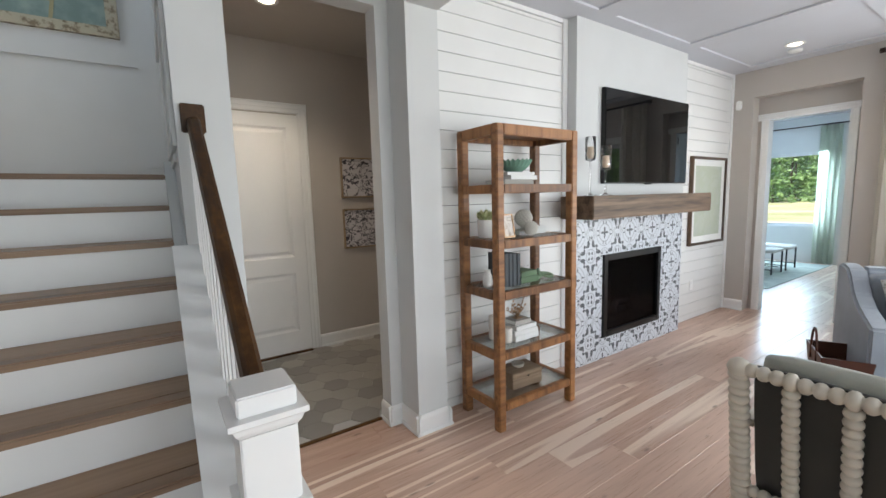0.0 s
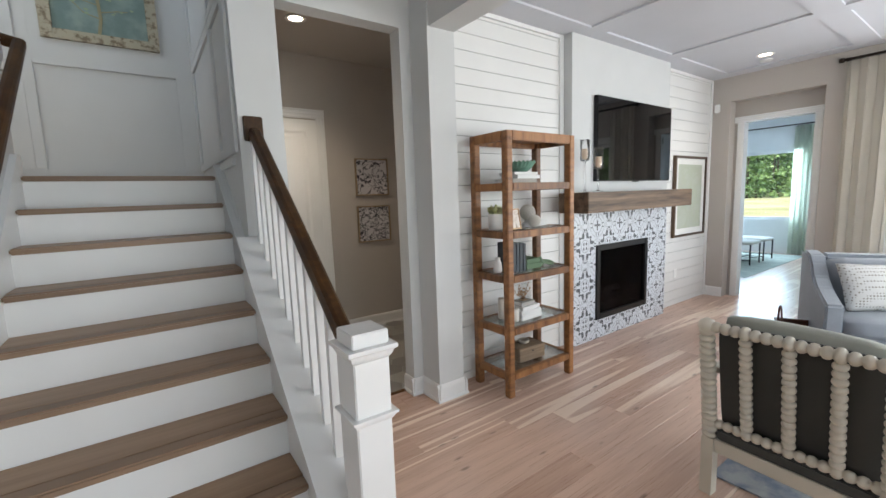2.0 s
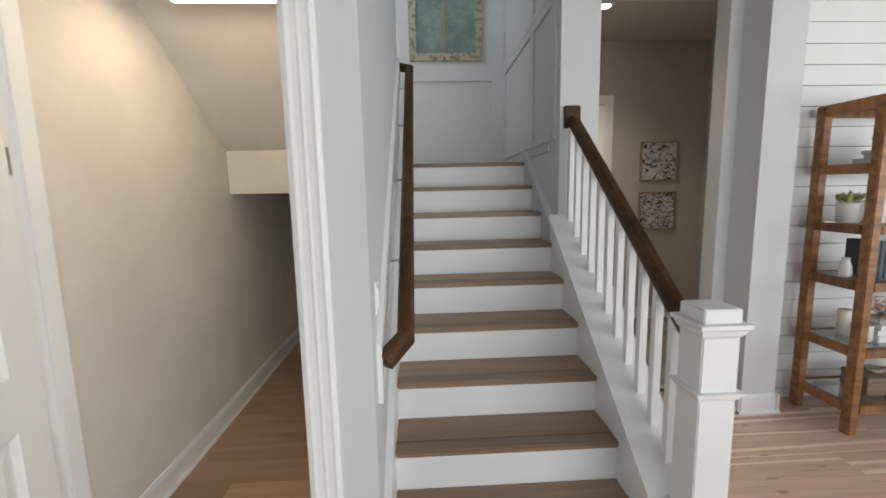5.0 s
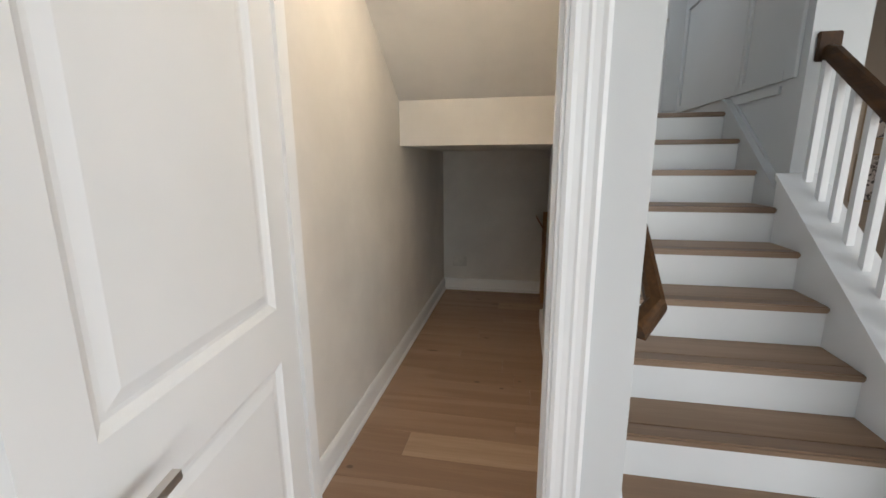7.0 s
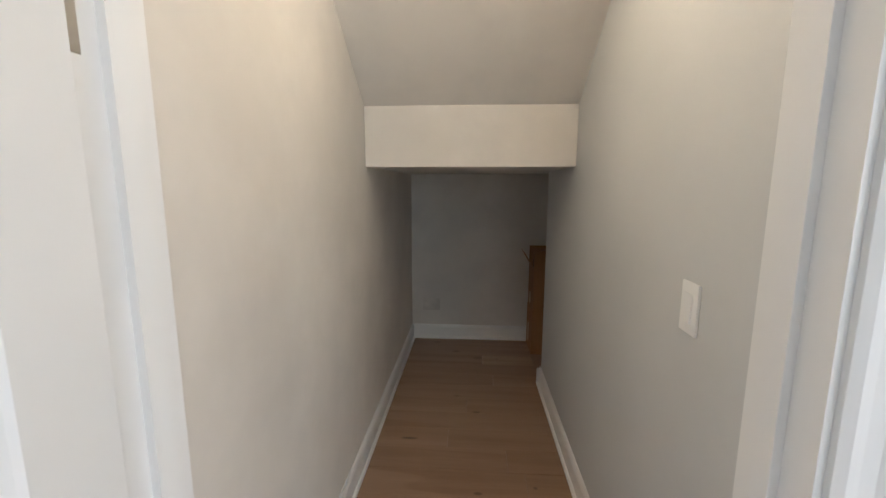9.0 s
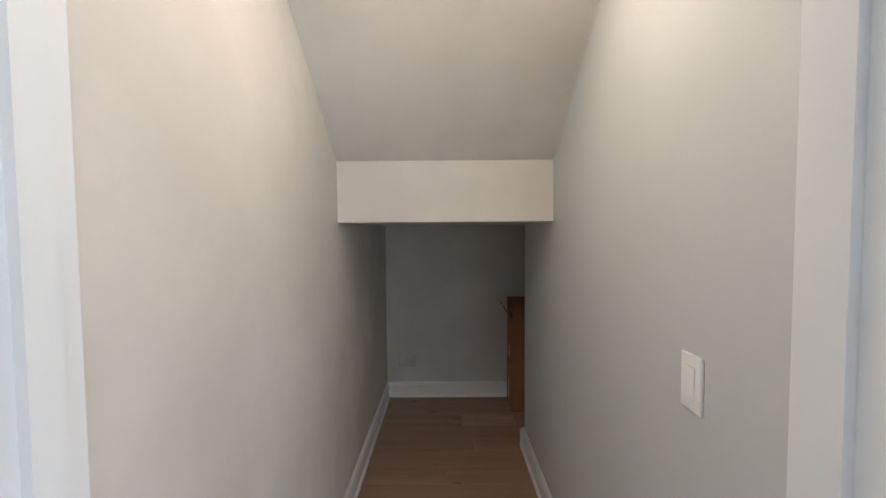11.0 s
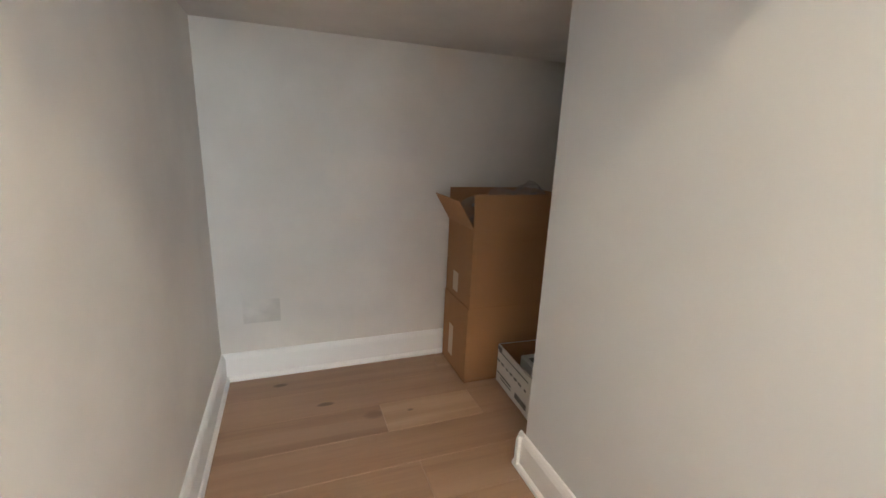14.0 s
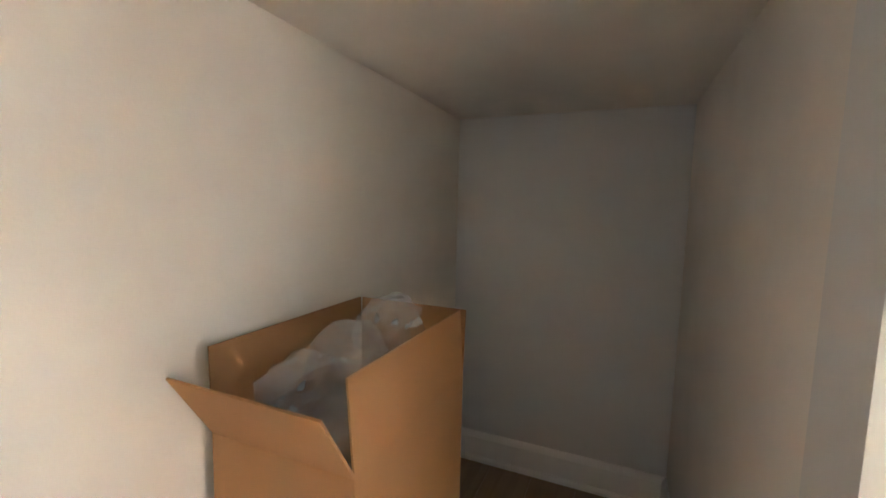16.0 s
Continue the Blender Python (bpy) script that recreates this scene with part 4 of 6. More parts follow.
# ---- bookshelf ----
shelf = thing("etagere_bookshelf", "tall open etagere wrapped in honey-brown rattan with glass shelves", "bookshelf", (2.640, 2.505, 0))
hw, hd, pw = 0.372, 0.202, 0.058
for sx in (-1, 1):
    for sy in (-1, 1):
        x, y = sx * (hw - pw / 2), sy * (hd - pw / 2)
        part("post", box(x - pw / 2, x + pw / 2, y - pw / 2, y + pw / 2, 0, 1.953, 0.006), M_RATTANV, shelf)
SHELVES = (1.594, 1.247, 0.922, 0.528, 0.184)
for zt in (1.955,) + SHELVES:
    t = 0.068 if zt > 1.9 else 0.054
    ix, iy = hw - pw, hd - pw
    for sy in (-1, 1):
        y = sy * (hd - 0.024)
        part("rail", box(-ix, ix, y - 0.022, y + 0.022, zt - t, zt - 0.001, 0.005), M_RATTAN, shelf)
    for sx in (-1, 1):
        x = sx * (hw - 0.024)
        part("rail", box(x - 0.022, x + 0.022, -iy, iy, zt - t, zt - 0.001, 0.005), M_RATTAN, shelf)
    if zt > 1.9:
        part("top_panel", box(-ix, ix, -hd + 0.046, hd - 0.046, zt - 0.03, zt - 0.004), M_RATTAN, shelf)
    else:
        part("glass_shelf", box(-hw + 0.047, hw - 0.047, -hd + 0.047, hd - 0.047, zt - 0.010, zt - 0.002), M_SHELFGLASS, shelf, "clear glass shelf")


def book(x, y, z, w, d, h, rz, mat, label, flat=True):
    """A hardback: cover boards and a paper block."""
    t = thing("book", label, "book", (x, y, z), rz)
    if flat:
        part("cover", box(-w / 2, w / 2, -d / 2, d / 2, 0, 0.003, 0.001), mat, t)
        part("cover", box(-w / 2, w / 2, -d / 2, d / 2, h - 0.003, h, 0.001), mat, t)
        part("spine", box(-w / 2, w / 2, -d / 2, -d / 2 + 0.003, 0.003, h - 0.003), mat, t)
        part("pages", box(-w / 2 + 0.004, w / 2 - 0.004, -d / 2 + 0.003, d / 2 - 0.004, 0.003, h - 0.003), M_MATW, t)
    else:
        part("cover", box(-w / 2, -w / 2 + 0.003, -d / 2, d / 2, 0, h, 0.001), mat, t)
        part("cover", box(w / 2 - 0.003, w / 2, -d / 2, d / 2, 0, h, 0.001), mat, t)
        part("spine", box(-w / 2 + 0.003, w / 2 - 0.003, -d / 2, -d / 2 + 0.003, 0, h), mat, t)
        part("pages", box(-w / 2 + 0.003, w / 2 - 0.003, -d / 2 + 0.003, d / 2 - 0.004, 0.004, h - 0.005), M_MATW, t)
    return t


M_BKW = painted("white_book_cloth", (0.74, 0.74, 0.73), 0.7, 0.05)
M_BKG = painted("grey_book_cloth", (0.38, 0.36, 0.33), 0.7, 0.05)
M_BKB = painted("slate_book_cloth", (0.055, 0.065, 0.075), 0.6, 0.1)
M_BKGR = painted("green_book_cloth", (0.10, 0.17, 0.09), 0.6, 0.1)
M_GREEN = painted("sage_green_ceramic", (0.16, 0.30, 0.23), 0.25, 0.1, 60, 0.05)
M_PLANT = leaf_mat("succulent_leaf", (0.34, 0.38, 0.14), (0.74, 0.74, 0.48))
sz = SHELVES[0]
book(2.55, 2.50, sz, 0.26, 0.20, 0.032, 0, M_BKG, "grey hardback lying flat")
book(2.60, 2.50, sz + 0.033, 0.25, 0.18, 0.028, 2, M_BKW, "white hardback lying flat")
book(2.58, 2.50, sz + 0.062, 0.24, 0.18, 0.020, -2, M_BKW, "thin white hardback lying flat")
bowl = thing("bowl", "sage green ceramic bowl with a jagged rim", "bowl", (2.60, 2.50, sz + 0.083))
b = bmesh.new()
N = 44
prof = [(0.035, 0.0), (0.05, 0.003), (0.09, 0.032), (0.118, 0.070)]
rings = []
for k, (r, z) in enumerate(prof + [(0.112, 0.070), (0.085, 0.036), (0.03, 0.008)]):
    rings.append([b.verts.new((r * math.cos(2 * math.pi * i / N), r * math.sin(2 * math.pi * i / N), z + (0.016 if (k in (3, 4) and i % 2) else 0))) for i in range(N)])
for a, c in zip(rings, rings[1:]):
    for i in range(N):
        b.faces.new((a[i], a[(i + 1) % N], c[(i + 1) % N], c[i]))
b.faces.new(rings[0][::-1])
b.faces.new(rings[-1])
part("body", b, M_GREEN, bowl)

sz = SHELVES[1]
pot = thing("potted_plant", "small succulent in a white ceramic pot", "plant", (2.395, 2.56, sz))
part("pot", lathe([(0.050, 0), (0.056, 0.004), (0.062, 0.115), (0.062, 0.120), (0.056, 0.120), (0.054, 0.10), (0.01, 0.10)], 28), M_WHITE, pot)
b = bmesh.new()
random.seed(3)
for i in range(260):
    a, e, r = random.uniform(0, 6.28), random.uniform(0.05, 1.5), random.uniform(0.03, 0.058)
    c = Vector((random.uniform(-0.04, 0.04), random.uniform(-0.04, 0.04), random.uniform(0.10, 0.145)))
    tip = c + Vector((math.cos(a) * math.cos(e) * r, math.sin(a) * math.cos(e) * r, math.sin(e) * r))
    side = Vector((-math.sin(a), math.cos(a), 0)) * 0.012
    mid = c.lerp(tip, 0.65)
    lift = Vector((0, 0, 0.004))
    vs = [b.verts.new(p) for p in (c, mid + side, tip, mid - side, mid + lift)]
    for q in ((0, 1, 4), (1, 2, 4), (2, 3, 4), (3, 0, 4)):
        b.faces.new([vs[j] for j in q])
part("leaves", b, M_PLANT, pot)
pf = thing("photo_frame", "small rose-gold photo frame with a letter pattern card", "photo frame", (2.475, 2.42, sz + 0.002), 8)
for b in frame_bars(-0.055, 0.055, 0, 0.155, 0.008, -0.008, 0.004, 0.001):
    bmesh.ops.rotate(b, verts=b.verts, matrix=Euler((radians(-10), 0, 0)).to_matrix())
    part("frame_bar", b, M_GOLD, pf)
b = box(-0.047, 0.047, -0.002, 0.002, 0.008, 0.147)
bmesh.ops.rotate(b, verts=b.verts, matrix=Euler((radians(-10), 0, 0)).to_matrix())
part("card", b, print_mat("pale_card", (0.72, 0.66, 0.60), (0.30, 0.22, 0.16), 18, 0.02), pf)
b = box(-0.008, 0.008, 0.0, 0.07, 0.0, 0.006)
part("easel_leg", b, M_GOLD, pf)
book(2.78, 2.575, sz, 0.27, 0.15, 0.026, 0, M_BKW, "white hardback lying flat")
book(2.84, 2.56, sz + 0.027, 0.15, 0.12, 0.024, 0, M_BKW, "small white hardback lying flat")
M_CORAL = painted("white_carved_coral", (0.78, 0.75, 0.70), 0.8, 0.12, 60, 0.4)


def knob_ball(x, y, z, r):
    t = thing("decorative_ball", "white knobbly pine-cone ball", "ornament", (x, y, z), group="knobbly balls")
    b = bmesh.new()
    n = 110
    bmesh.ops.create_icosphere(b, subdivisions=2, radius=r * 0.8, matrix=Matrix.Translation((0, 0, r)))
    for i in range(n):
        ph = math.acos(1 - 2 * (i + 0.5) / n)
        th = math.pi * (1 + 5 ** 0.5) * i
        d = Vector((math.cos(th) * math.sin(ph), math.sin(th) * math.sin(ph), math.cos(ph)))
        mm = Matrix.Translation(Vector((0, 0, r)) + d * r * 0.86) @ d.to_track_quat('Z', 'Y').to_matrix().to_4x4() @ Matrix.Diagonal((1, 1, 1.2, 1))
        bmesh.ops.create_icosphere(b, subdivisions=1, radius=r * 0.15, matrix=mm)
    part("ball", b, M_CORAL, t)


knob_ball(2.735, 2.55, sz + 0.051, 0.064)
knob_ball(2.690, 2.435, sz, 0.050)

sz = SHELVES[2]
vase = thing("vase", "small white ceramic vase", "vase", (2.35, 2.50, sz))
part("body", lathe([(0.025, 0), (0.035, 0.02), (0.030, 0.07), (0.018, 0.10), (0.022, 0.115), (0.017, 0.115), (0.012, 0.09)], 20), M_WHITE, vase)
for i, (w, h) in enumerate(((0.034, 0.225), (0.030, 0.222), (0.034, 0.218), (0.026, 0.214))):
    book(2.435 + i * 0.036, 2.49, sz, w, 0.17, h, 0, M_BKB, "slate blue hardback standing upright", False)
book(2.67, 2.50, sz, 0.17, 0.15, 0.042, 0, M_BKGR, "dark green hardback lying flat")
book(2.665, 2.50, sz + 0.043, 0.16, 0.14, 0.036, 3, M_BKGR, "dark green hardback lying flat")
chain = thing("wooden_chain", "pale green chain-link ornament lying on the shelf", "ornament", (2.83, 2.48, sz))
for i in range(3):
    b = bmesh.new()
    pts = [(0.045 * math.cos(a), 0.028 * math.sin(a), 0) for a in [k * math.pi / 9 for k in range(19)]]
    sweep(pts, circle_section(0.011, 8), b, True)
    rot = Euler((radians((12, 70, 18)[i]), radians(10), radians((10, 40, -25)[i]))).to_matrix()
    bmesh.ops.rotate(b, verts=b.verts, matrix=rot)
    lo = min(v.co.z for v in b.verts)
    bmesh.ops.translate(b, verts=b.verts, vec=(-0.055 + i * 0.055, (0, 0.01, -0.01)[i], -lo))
    part("link", b, painted("pale_green_glaze", (0.22, 0.32, 0.20), 0.5, 0.1), chain)

sz = SHELVES[3]
for x, y, h in ((2.455, 2.565, 0.165), (2.475, 2.455, 0.10)):
    c = thing("pillar_candle", "cream white pillar candle", "candle", (x, y, sz), group="pillar candles")
    wx = part("wax", lathe([(0.034, 0), (0.037, 0.004), (0.037, h - 0.006), (0.033, h), (0.012, h - 0.008), (0.003, h - 0.008)], 24), painted("ivory_wax", (0.74, 0.70, 0.64), 0.5), c)
    part("wick", lathe([(0.0015, h - 0.008), (0.001, h + 0.006)], 6), M_INK, wx)
for i, (w, d, h, mt) in enumerate(((0.225, 0.17, 0.040, M_BKW), (0.215, 0.165, 0.032, M_BKW), (0.20, 0.155, 0.030, M_BKW), (0.15, 0.12, 0.032, M_BKG))):
    book(2.62 - (0.012 if i == 3 else 0), 2.49, sz + sum((0.0405, 0.0325, 0.0305)[:i]), w, d, h, (1, -2, 2, 0)[i], mt, "white hardback lying in a stack" if mt is M_BKW else "grey box-like book on top of the stack")
tw = thing("branch_ornament", "gold leafy branch ornament on the stacked books", "ornament", (2.61, 2.49, sz + 0.1365))
random.seed(8)
b = bmesh.new()
for i in range(7):
    a = i * 0.9
    e = Vector((math.cos(a) * random.uniform(0.04, 0.11), math.sin(a) * 0.04, random.uniform(0.05, 0.12)))
    sweep([(0, 0, 0.002), tuple(e * 0.5 + Vector((0, 0, 0.008))), tuple(e)], circle_section(0.003, 6), b, True)
    for k in range(4):
        f = 0.45 + 0.18 * k
        p = e * f + Vector((0, 0, 0.004))
        s = Vector((random.uniform(-1, 1), random.uniform(-0.5, 0.5), random.uniform(0.3, 1))).normalized() * 0.03
        w = Vector((-s.z, 0, s.x)) * 0.28
        vs = [b.verts.new(q) for q in (p, p + s * 0.5 + w, p + s, p + s * 0.5 - w, p + s * 0.5 + Vector((0, 0.004, 0)))]
        for q in ((0, 1, 4), (1, 2, 4), (2, 3, 4), (3, 0, 4)):
            b.faces.new([vs[j] for j in q])
add_box(b, -0.03, 0.03, -0.02, 0.02, 0, 0.004)
part("branches", b, M_GOLD, tw)

sz = SHELVES[4]
M_DRIFT = wood("driftwood_box", (0.20, 0.14, 0.09), (0.40, 0.30, 0.21), 0, 0.8, 1.3, 0.5)
wbx = thing("wooden_box", "weathered wooden box with a small knob", "box", (2.635, 2.50, sz), -4)
part("body", box(-0.135, 0.135, -0.09, 0.09, 0, 0.080, 0.003), M_DRIFT, wbx)
part("lid", box(-0.138, 0.138, -0.093, 0.093, 0.082, 0.112, 0.004), M_DRIFT, wbx)
part("knob", lathe([(0.006, 0), (0.009, 0.004), (0.004, 0.008)], 12), M_BRONZE, wbx, "", (0, -0.094, 0.075))
cup = thing("small_dish", "small stone-coloured dish on the wooden box", "dish", (2.62, 2.50, sz + 0.1125))
part("body", lathe([(0.022, 0), (0.042, 0.012), (0.048, 0.032), (0.044, 0.034), (0.036, 0.016), (0.01, 0.008)], 20), painted("stone_glaze", (0.45, 0.42, 0.36), 0.6, 0.1), cup)

# ---- cardboard boxes under the landing ----


def carton(name, label, w, d, h, loc, rz, mat=M_CARD, inside=M_CARDIN, t=0.005):
    c = thing(name, label, "box", loc, rz)
    part("bottom", box(0, w, 0, d, 0, t), inside, c)
    for b in (box(0, w, 0, t, 0, h), box(0, w, d - t, d, 0, h), box(0, t, t, d - t, 0, h), box(w - t, w, t, d - t, 0, h)):
        part("side", b, mat, c)
    for b in (box(t, w - t, t, t + 0.002, t, h - 0.001), box(t, w - t, d - t - 0.002, d - t, t, h - 0.001), box(t, t + 0.002, t + 0.002, d - t - 0.002, t, h - 0.001), box(w - t - 0.002, w - t, t + 0.002, d - t - 0.002, t, h - 0.001)):
        part("liner", b, inside, c, "bare brown inner face")
    return c


BX, BYB, BW, BD = -0.488, 4.352, 0.445, 0.295
lower = carton("cardboard_box", "closed brown cardboard shipping box on the floor", BW, BD, 0.368, (BX, BYB, 0), 0)
for b in (box(0.006, BW - 0.006, 0.006, BD / 2 - 0.002, 0.361, 0.367), box(0.006, BW - 0.006, BD / 2 + 0.002, BD - 0.006, 0.361, 0.367)):
    part("flap", b, M_CARD, lower)
part("label_sticker", box(-0.0015, 0.0, 0.162, 0.212, 0.055, 0.215), M_TAPE, lower, "pale paper sticker")
upper = carton("cardboard_box", "open brown cardboard box stacked on another", BW, BD, 0.36, (BX + 0.004, BYB - 0.002, 0.369), 0)
part("label_sticker", box(-0.0015, 0.0, 0.143, 0.203, 0.03, 0.125), M_TAPE, upper, "pale paper sticker")


def flap(p0, p1, out, name="flap", taper=0.0):
    """A carton flap hinged on the edge p0-p1, leaning along out."""
    p0, p1, out = Vector(p0), Vector(p1), Vector(out)
    e = (p1 - p0).normalized()
    n = e.cross(out).normalized() * 0.002
    b = bmesh.new()
    q = [p0, p1, p1 + out - e * taper, p0 + out + e * taper]
    lo = [b.verts.new(v - n) for v in q]
    hi = [b.verts.new(v + n) for v in q]
    b.faces.new(lo[::-1])
    b.faces.new(hi)
    for i in range(4):
        b.faces.new((lo[i], lo[(i + 1) % 4], hi[(i + 1) % 4], hi[i]))
    bmesh.ops.recalc_face_normals(b, faces=b.faces)
    return b


H = 0.36
part("flap", flap((0, 0.002, H), (BW, 0.002, H), (0, 0.012, 0.15)), M_CARD, upper)
part("flap", flap((0, BD - 0.002, H), (BW, BD - 0.002, H), (0, 0.004, 0.152)), M_CARD, upper)
part("flap", flap((0.002, BD, H), (0.002, 0, H), (-0.075, 0, 0.125)), M_CARD, upper)
part("flap", flap((BW - 0.002, 0, H), (BW - 0.002, BD, H), (0.01, 0, 0.15)), M_CARD, upper)
# crumpled clear plastic packing
M_PLASTIC, _nt, _b = nodes_of("clear_packing_film")
_b.inputs["Base Color"].default_value = (0.74, 0.75, 0.77, 1)
_b.inputs["Roughness"].default_value = 0.14
_b.inputs["Specular IOR Level"].default_value = 0.8
_tr = _nt.nodes.new("ShaderNodeBsdfTransparent")
_mx = _nt.nodes.new("ShaderNodeMixShader")
_co = _nt.nodes.new("ShaderNodeTexCoord").outputs["Object"]
_wr = noise_out(_nt, _co, 15, 3, 0.5)
_nt.links.new(math_node(_nt, 'MULTIPLY_ADD', _wr, 0.62, -0.07), _mx.inputs[0])
bump(_nt, _b, noise_out(_nt, _co, 38, 2, 0.5), 0.5, 0.006)
_nt.links.new(_tr.outputs[0], _mx.inputs[1])
_nt.links.new(_b.outputs[0], _mx.inputs[2])
_nt.links.new(_mx.outputs[0], _nt.nodes["Material Output"].inputs[0])


def crumple(name, r, loc, seed, sx=1.0, sy=1.0, sz=1.0):
    """A wad of film: broad folds meeting in sharp ridges."""
    b = bmesh.new()
    bmesh.ops.create_icosphere(b, subdivisions=3, radius=r)
    off = Vector((seed * 7.1, seed * 3.3, seed * 1.7))
    for v in b.verts:
        d = v.co.normalized()
        n = noise.noise(d * 1.1 + off)
        fold = 1 - abs(noise.noise(d * 2.1 + off * 2)) * 2.0
        crease = 1 - abs(noise.noise(d * 5.2 + off * 3)) * 2.0
        v.co = d * r * (0.80 + 0.28 * n + 0.26 * fold + 0.13 * crease)
        v.co.x *= sx
        v.co.y *= sy
        v.co.z *= sz
    lo = min(v.co.z for v in b.verts)
    bmesh.ops.translate(b, verts=b.verts, vec=(0, 0, -lo))
    for f in b.faces:
        f.smooth = False
    return solid(name, b, M_PLASTIC, "crumpled clear plastic packing film in the open box", "packing film", loc, 0, "packing film")


zb = 0.369 + 0.005
for k, (fx, fy, fz, fr) in enumerate(((0.13, 0.12, 0.20, 0.095), (0.24, 0.14, 0.20, 0.105), (0.34, 0.15, 0.205, 0.085), (0.11, 0.185, 0.315, 0.080), (0.205, 0.16, 0.315, 0.092), (0.350, 0.140, 0.372, 0.081), (0.085, 0.09, 0.275, 0.070))):
    crumple("packing_film", fr, (BX + fx, BYB + fy, zb + fz), k + 1, 1.0, 0.9, 1.0)
solid("packing_paper", box(0.010, BW - 0.010, 0.010, BD - 0.010, 0, 0.20, 0.02), painted("grey_packing_paper", (0.24, 0.215, 0.19), 0.8, 0.1, 30, 0.6), "grey packing filling the open box", "packing", (BX + 0.004, BYB - 0.002, zb))

wc = carton("printed_carton", "white printed cardboard carton with black markings, open", 0.42, 0.31, 0.19, (-0.345, 4.025, 0), -3, M_PAPER, M_CARDIN)
random.seed(21)
for i in range(7):
    y = 0.03 + i * 0.042
    part("print_mark", box(-0.0012, 0.0, y, y + random.uniform(0.015, 0.034), 0.108, 0.118), M_PRINT, wc)
for y0, y1, z0, z1 in ((0.02, 0.30, 0.158, 0.163), (0.02, 0.12, 0.03, 0.055), (0.16, 0.30, 0.05, 0.058), (0.16, 0.27, 0.035, 0.041), (0.27, 0.31, 0.165, 0.185)):
    part("print_mark", box(-0.0012, 0.0, y0, y1, z0, z1), M_PRINT, wc)
for x0, x1, z0, z1 in ((0.03, 0.39, 0.160, 0.172), (0.16, 0.27, 0.03, 0.045), (0.30, 0.40, 0.03, 0.06), (0.17, 0.39, 0.11, 0.125)):
    part("print_mark", box(x0, x1, -0.0012, 0.0, z0, z1), M_INK, wc)
b = bmesh.new()
sweep([(0.085 + 0.045 * math.cos(a), -0.0006, 0.085 + 0.045 * math.sin(a)) for a in [k * math.pi / 12 for k in range(25)]], [(-0.006, -0.0006), (0.006, -0.0006), (0.006, 0.0006), (-0.006, 0.0006)], b, False, (0, 1, 0))
part("print_ring", b, M_INK, wc)
inner = thing("paper_ream", "white wrapped ream lying in the carton", "ream", (-0.24, 4.06, 0.006), -3)
part("wrapper", box(0, 0.22, 0, 0.24, 0, 0.13, 0.006), M_PAPER, inner)
for y0, y1 in ((0.03, 0.05), (0.16, 0.20)):
    part("band", box(0.02, 0.20, y0, y1, 0.1302, 0.1312), M_PRINT, inner)

# ---- spindle chair ----
M_CREAM = painted("cream_painted_wood", (0.61, 0.56, 0.47), 0.45, 0.06, 60, 0.1)
M_CUSH = fabric("charcoal_upholstery", (0.046, 0.046, 0.041))
M_PIPE = fabric("pale_cushion_fabric", (0.42, 0.43, 0.38))


def bobbin(p0, p1, r, n, joint=0):
    """A bobbin-turned bar: beads strung between two points, a larger one at every joint."""
    p0, p1 = Vector(p0), Vector(p1)
    b = bmesh.new()
    L = (p1 - p0).length
    prof = []
    for i in range(n):
        rr = r * 1.2 if joint and (i + 1) % joint == 0 else r
        for f, k in ((0.02, 0.55), (0.10, 0.72), (0.26, 0.93), (0.5, 1.0), (0.74, 0.93), (0.90, 0.72)):
            prof.append((rr * k, (i + f) / n * L))
    prof.append((r * 0.5, L))
    lathe(prof, 16, b)
    bmesh.ops.transform(b, matrix=Matrix.Translation(p0) @ (p1 - p0).to_track_quat('Z', 'Y').to_matrix().to_4x4(), verts=b.verts[:])
    return b


CW, CD, SEAT = 0.622, 0.62, 0.346
chair = thing("spindle_armchair", "cream bobbin-turned armchair with charcoal upholstered cushions, seen from behind", "chair", (2.342, 0.70, 0), -93.6)
TOPZ, LOWZ, lean = 0.872, 0.376, 0.077
for sx in (-1, 1):
    x = sx * CW / 2
    part("back_post", bobbin((x, 0, SEAT - 0.05), (x, -lean, TOPZ - 0.012), 0.035, 18), M_CREAM, chair)
    part("finial", lathe([(0.012, -0.036), (0.030, -0.024), (0.039, 0.0), (0.030, 0.024), (0.010, 0.036)], 18), M_CREAM, chair, "", (x, -lean, TOPZ))
    part("leg", prism([(x - 0.027, -0.027), (x + 0.027, -0.027), (x + 0.027, 0.027), (x - 0.027, 0.027)], 2, 0, SEAT - 0.05), M_CREAM, chair)
    part("leg", box(x - 0.026, x + 0.026, CD - 0.05, CD, 0, SEAT - 0.05, 0.004), M_CREAM, chair)
    part("arm_post", bobbin((x, CD - 0.03, SEAT - 0.05), (x, CD - 0.03, 0.62), 0.026, 9), M_CREAM, chair)
    part("arm", box(x - 0.03, x + 0.03, 0.0, CD + 0.02, 0.62, 0.65, 0.01), M_CREAM, chair)
    part("seat_rail", box(x - 0.02, x + 0.02, 0.027, CD - 0.05, SEAT - 0.115, SEAT - 0.045, 0.004), M_CREAM, chair)
part("seat_rail", box(-CW / 2 + 0.027, CW / 2 - 0.027, -0.02, 0.02, SEAT - 0.115, SEAT - 0.048, 0.004), M_CREAM, chair)
part("seat_rail", box(-CW / 2 + 0.027, CW / 2 - 0.027, CD - 0.045, CD - 0.005, SEAT - 0.115, SEAT - 0.048, 0.004), M_CREAM, chair)
hp = CW / 32
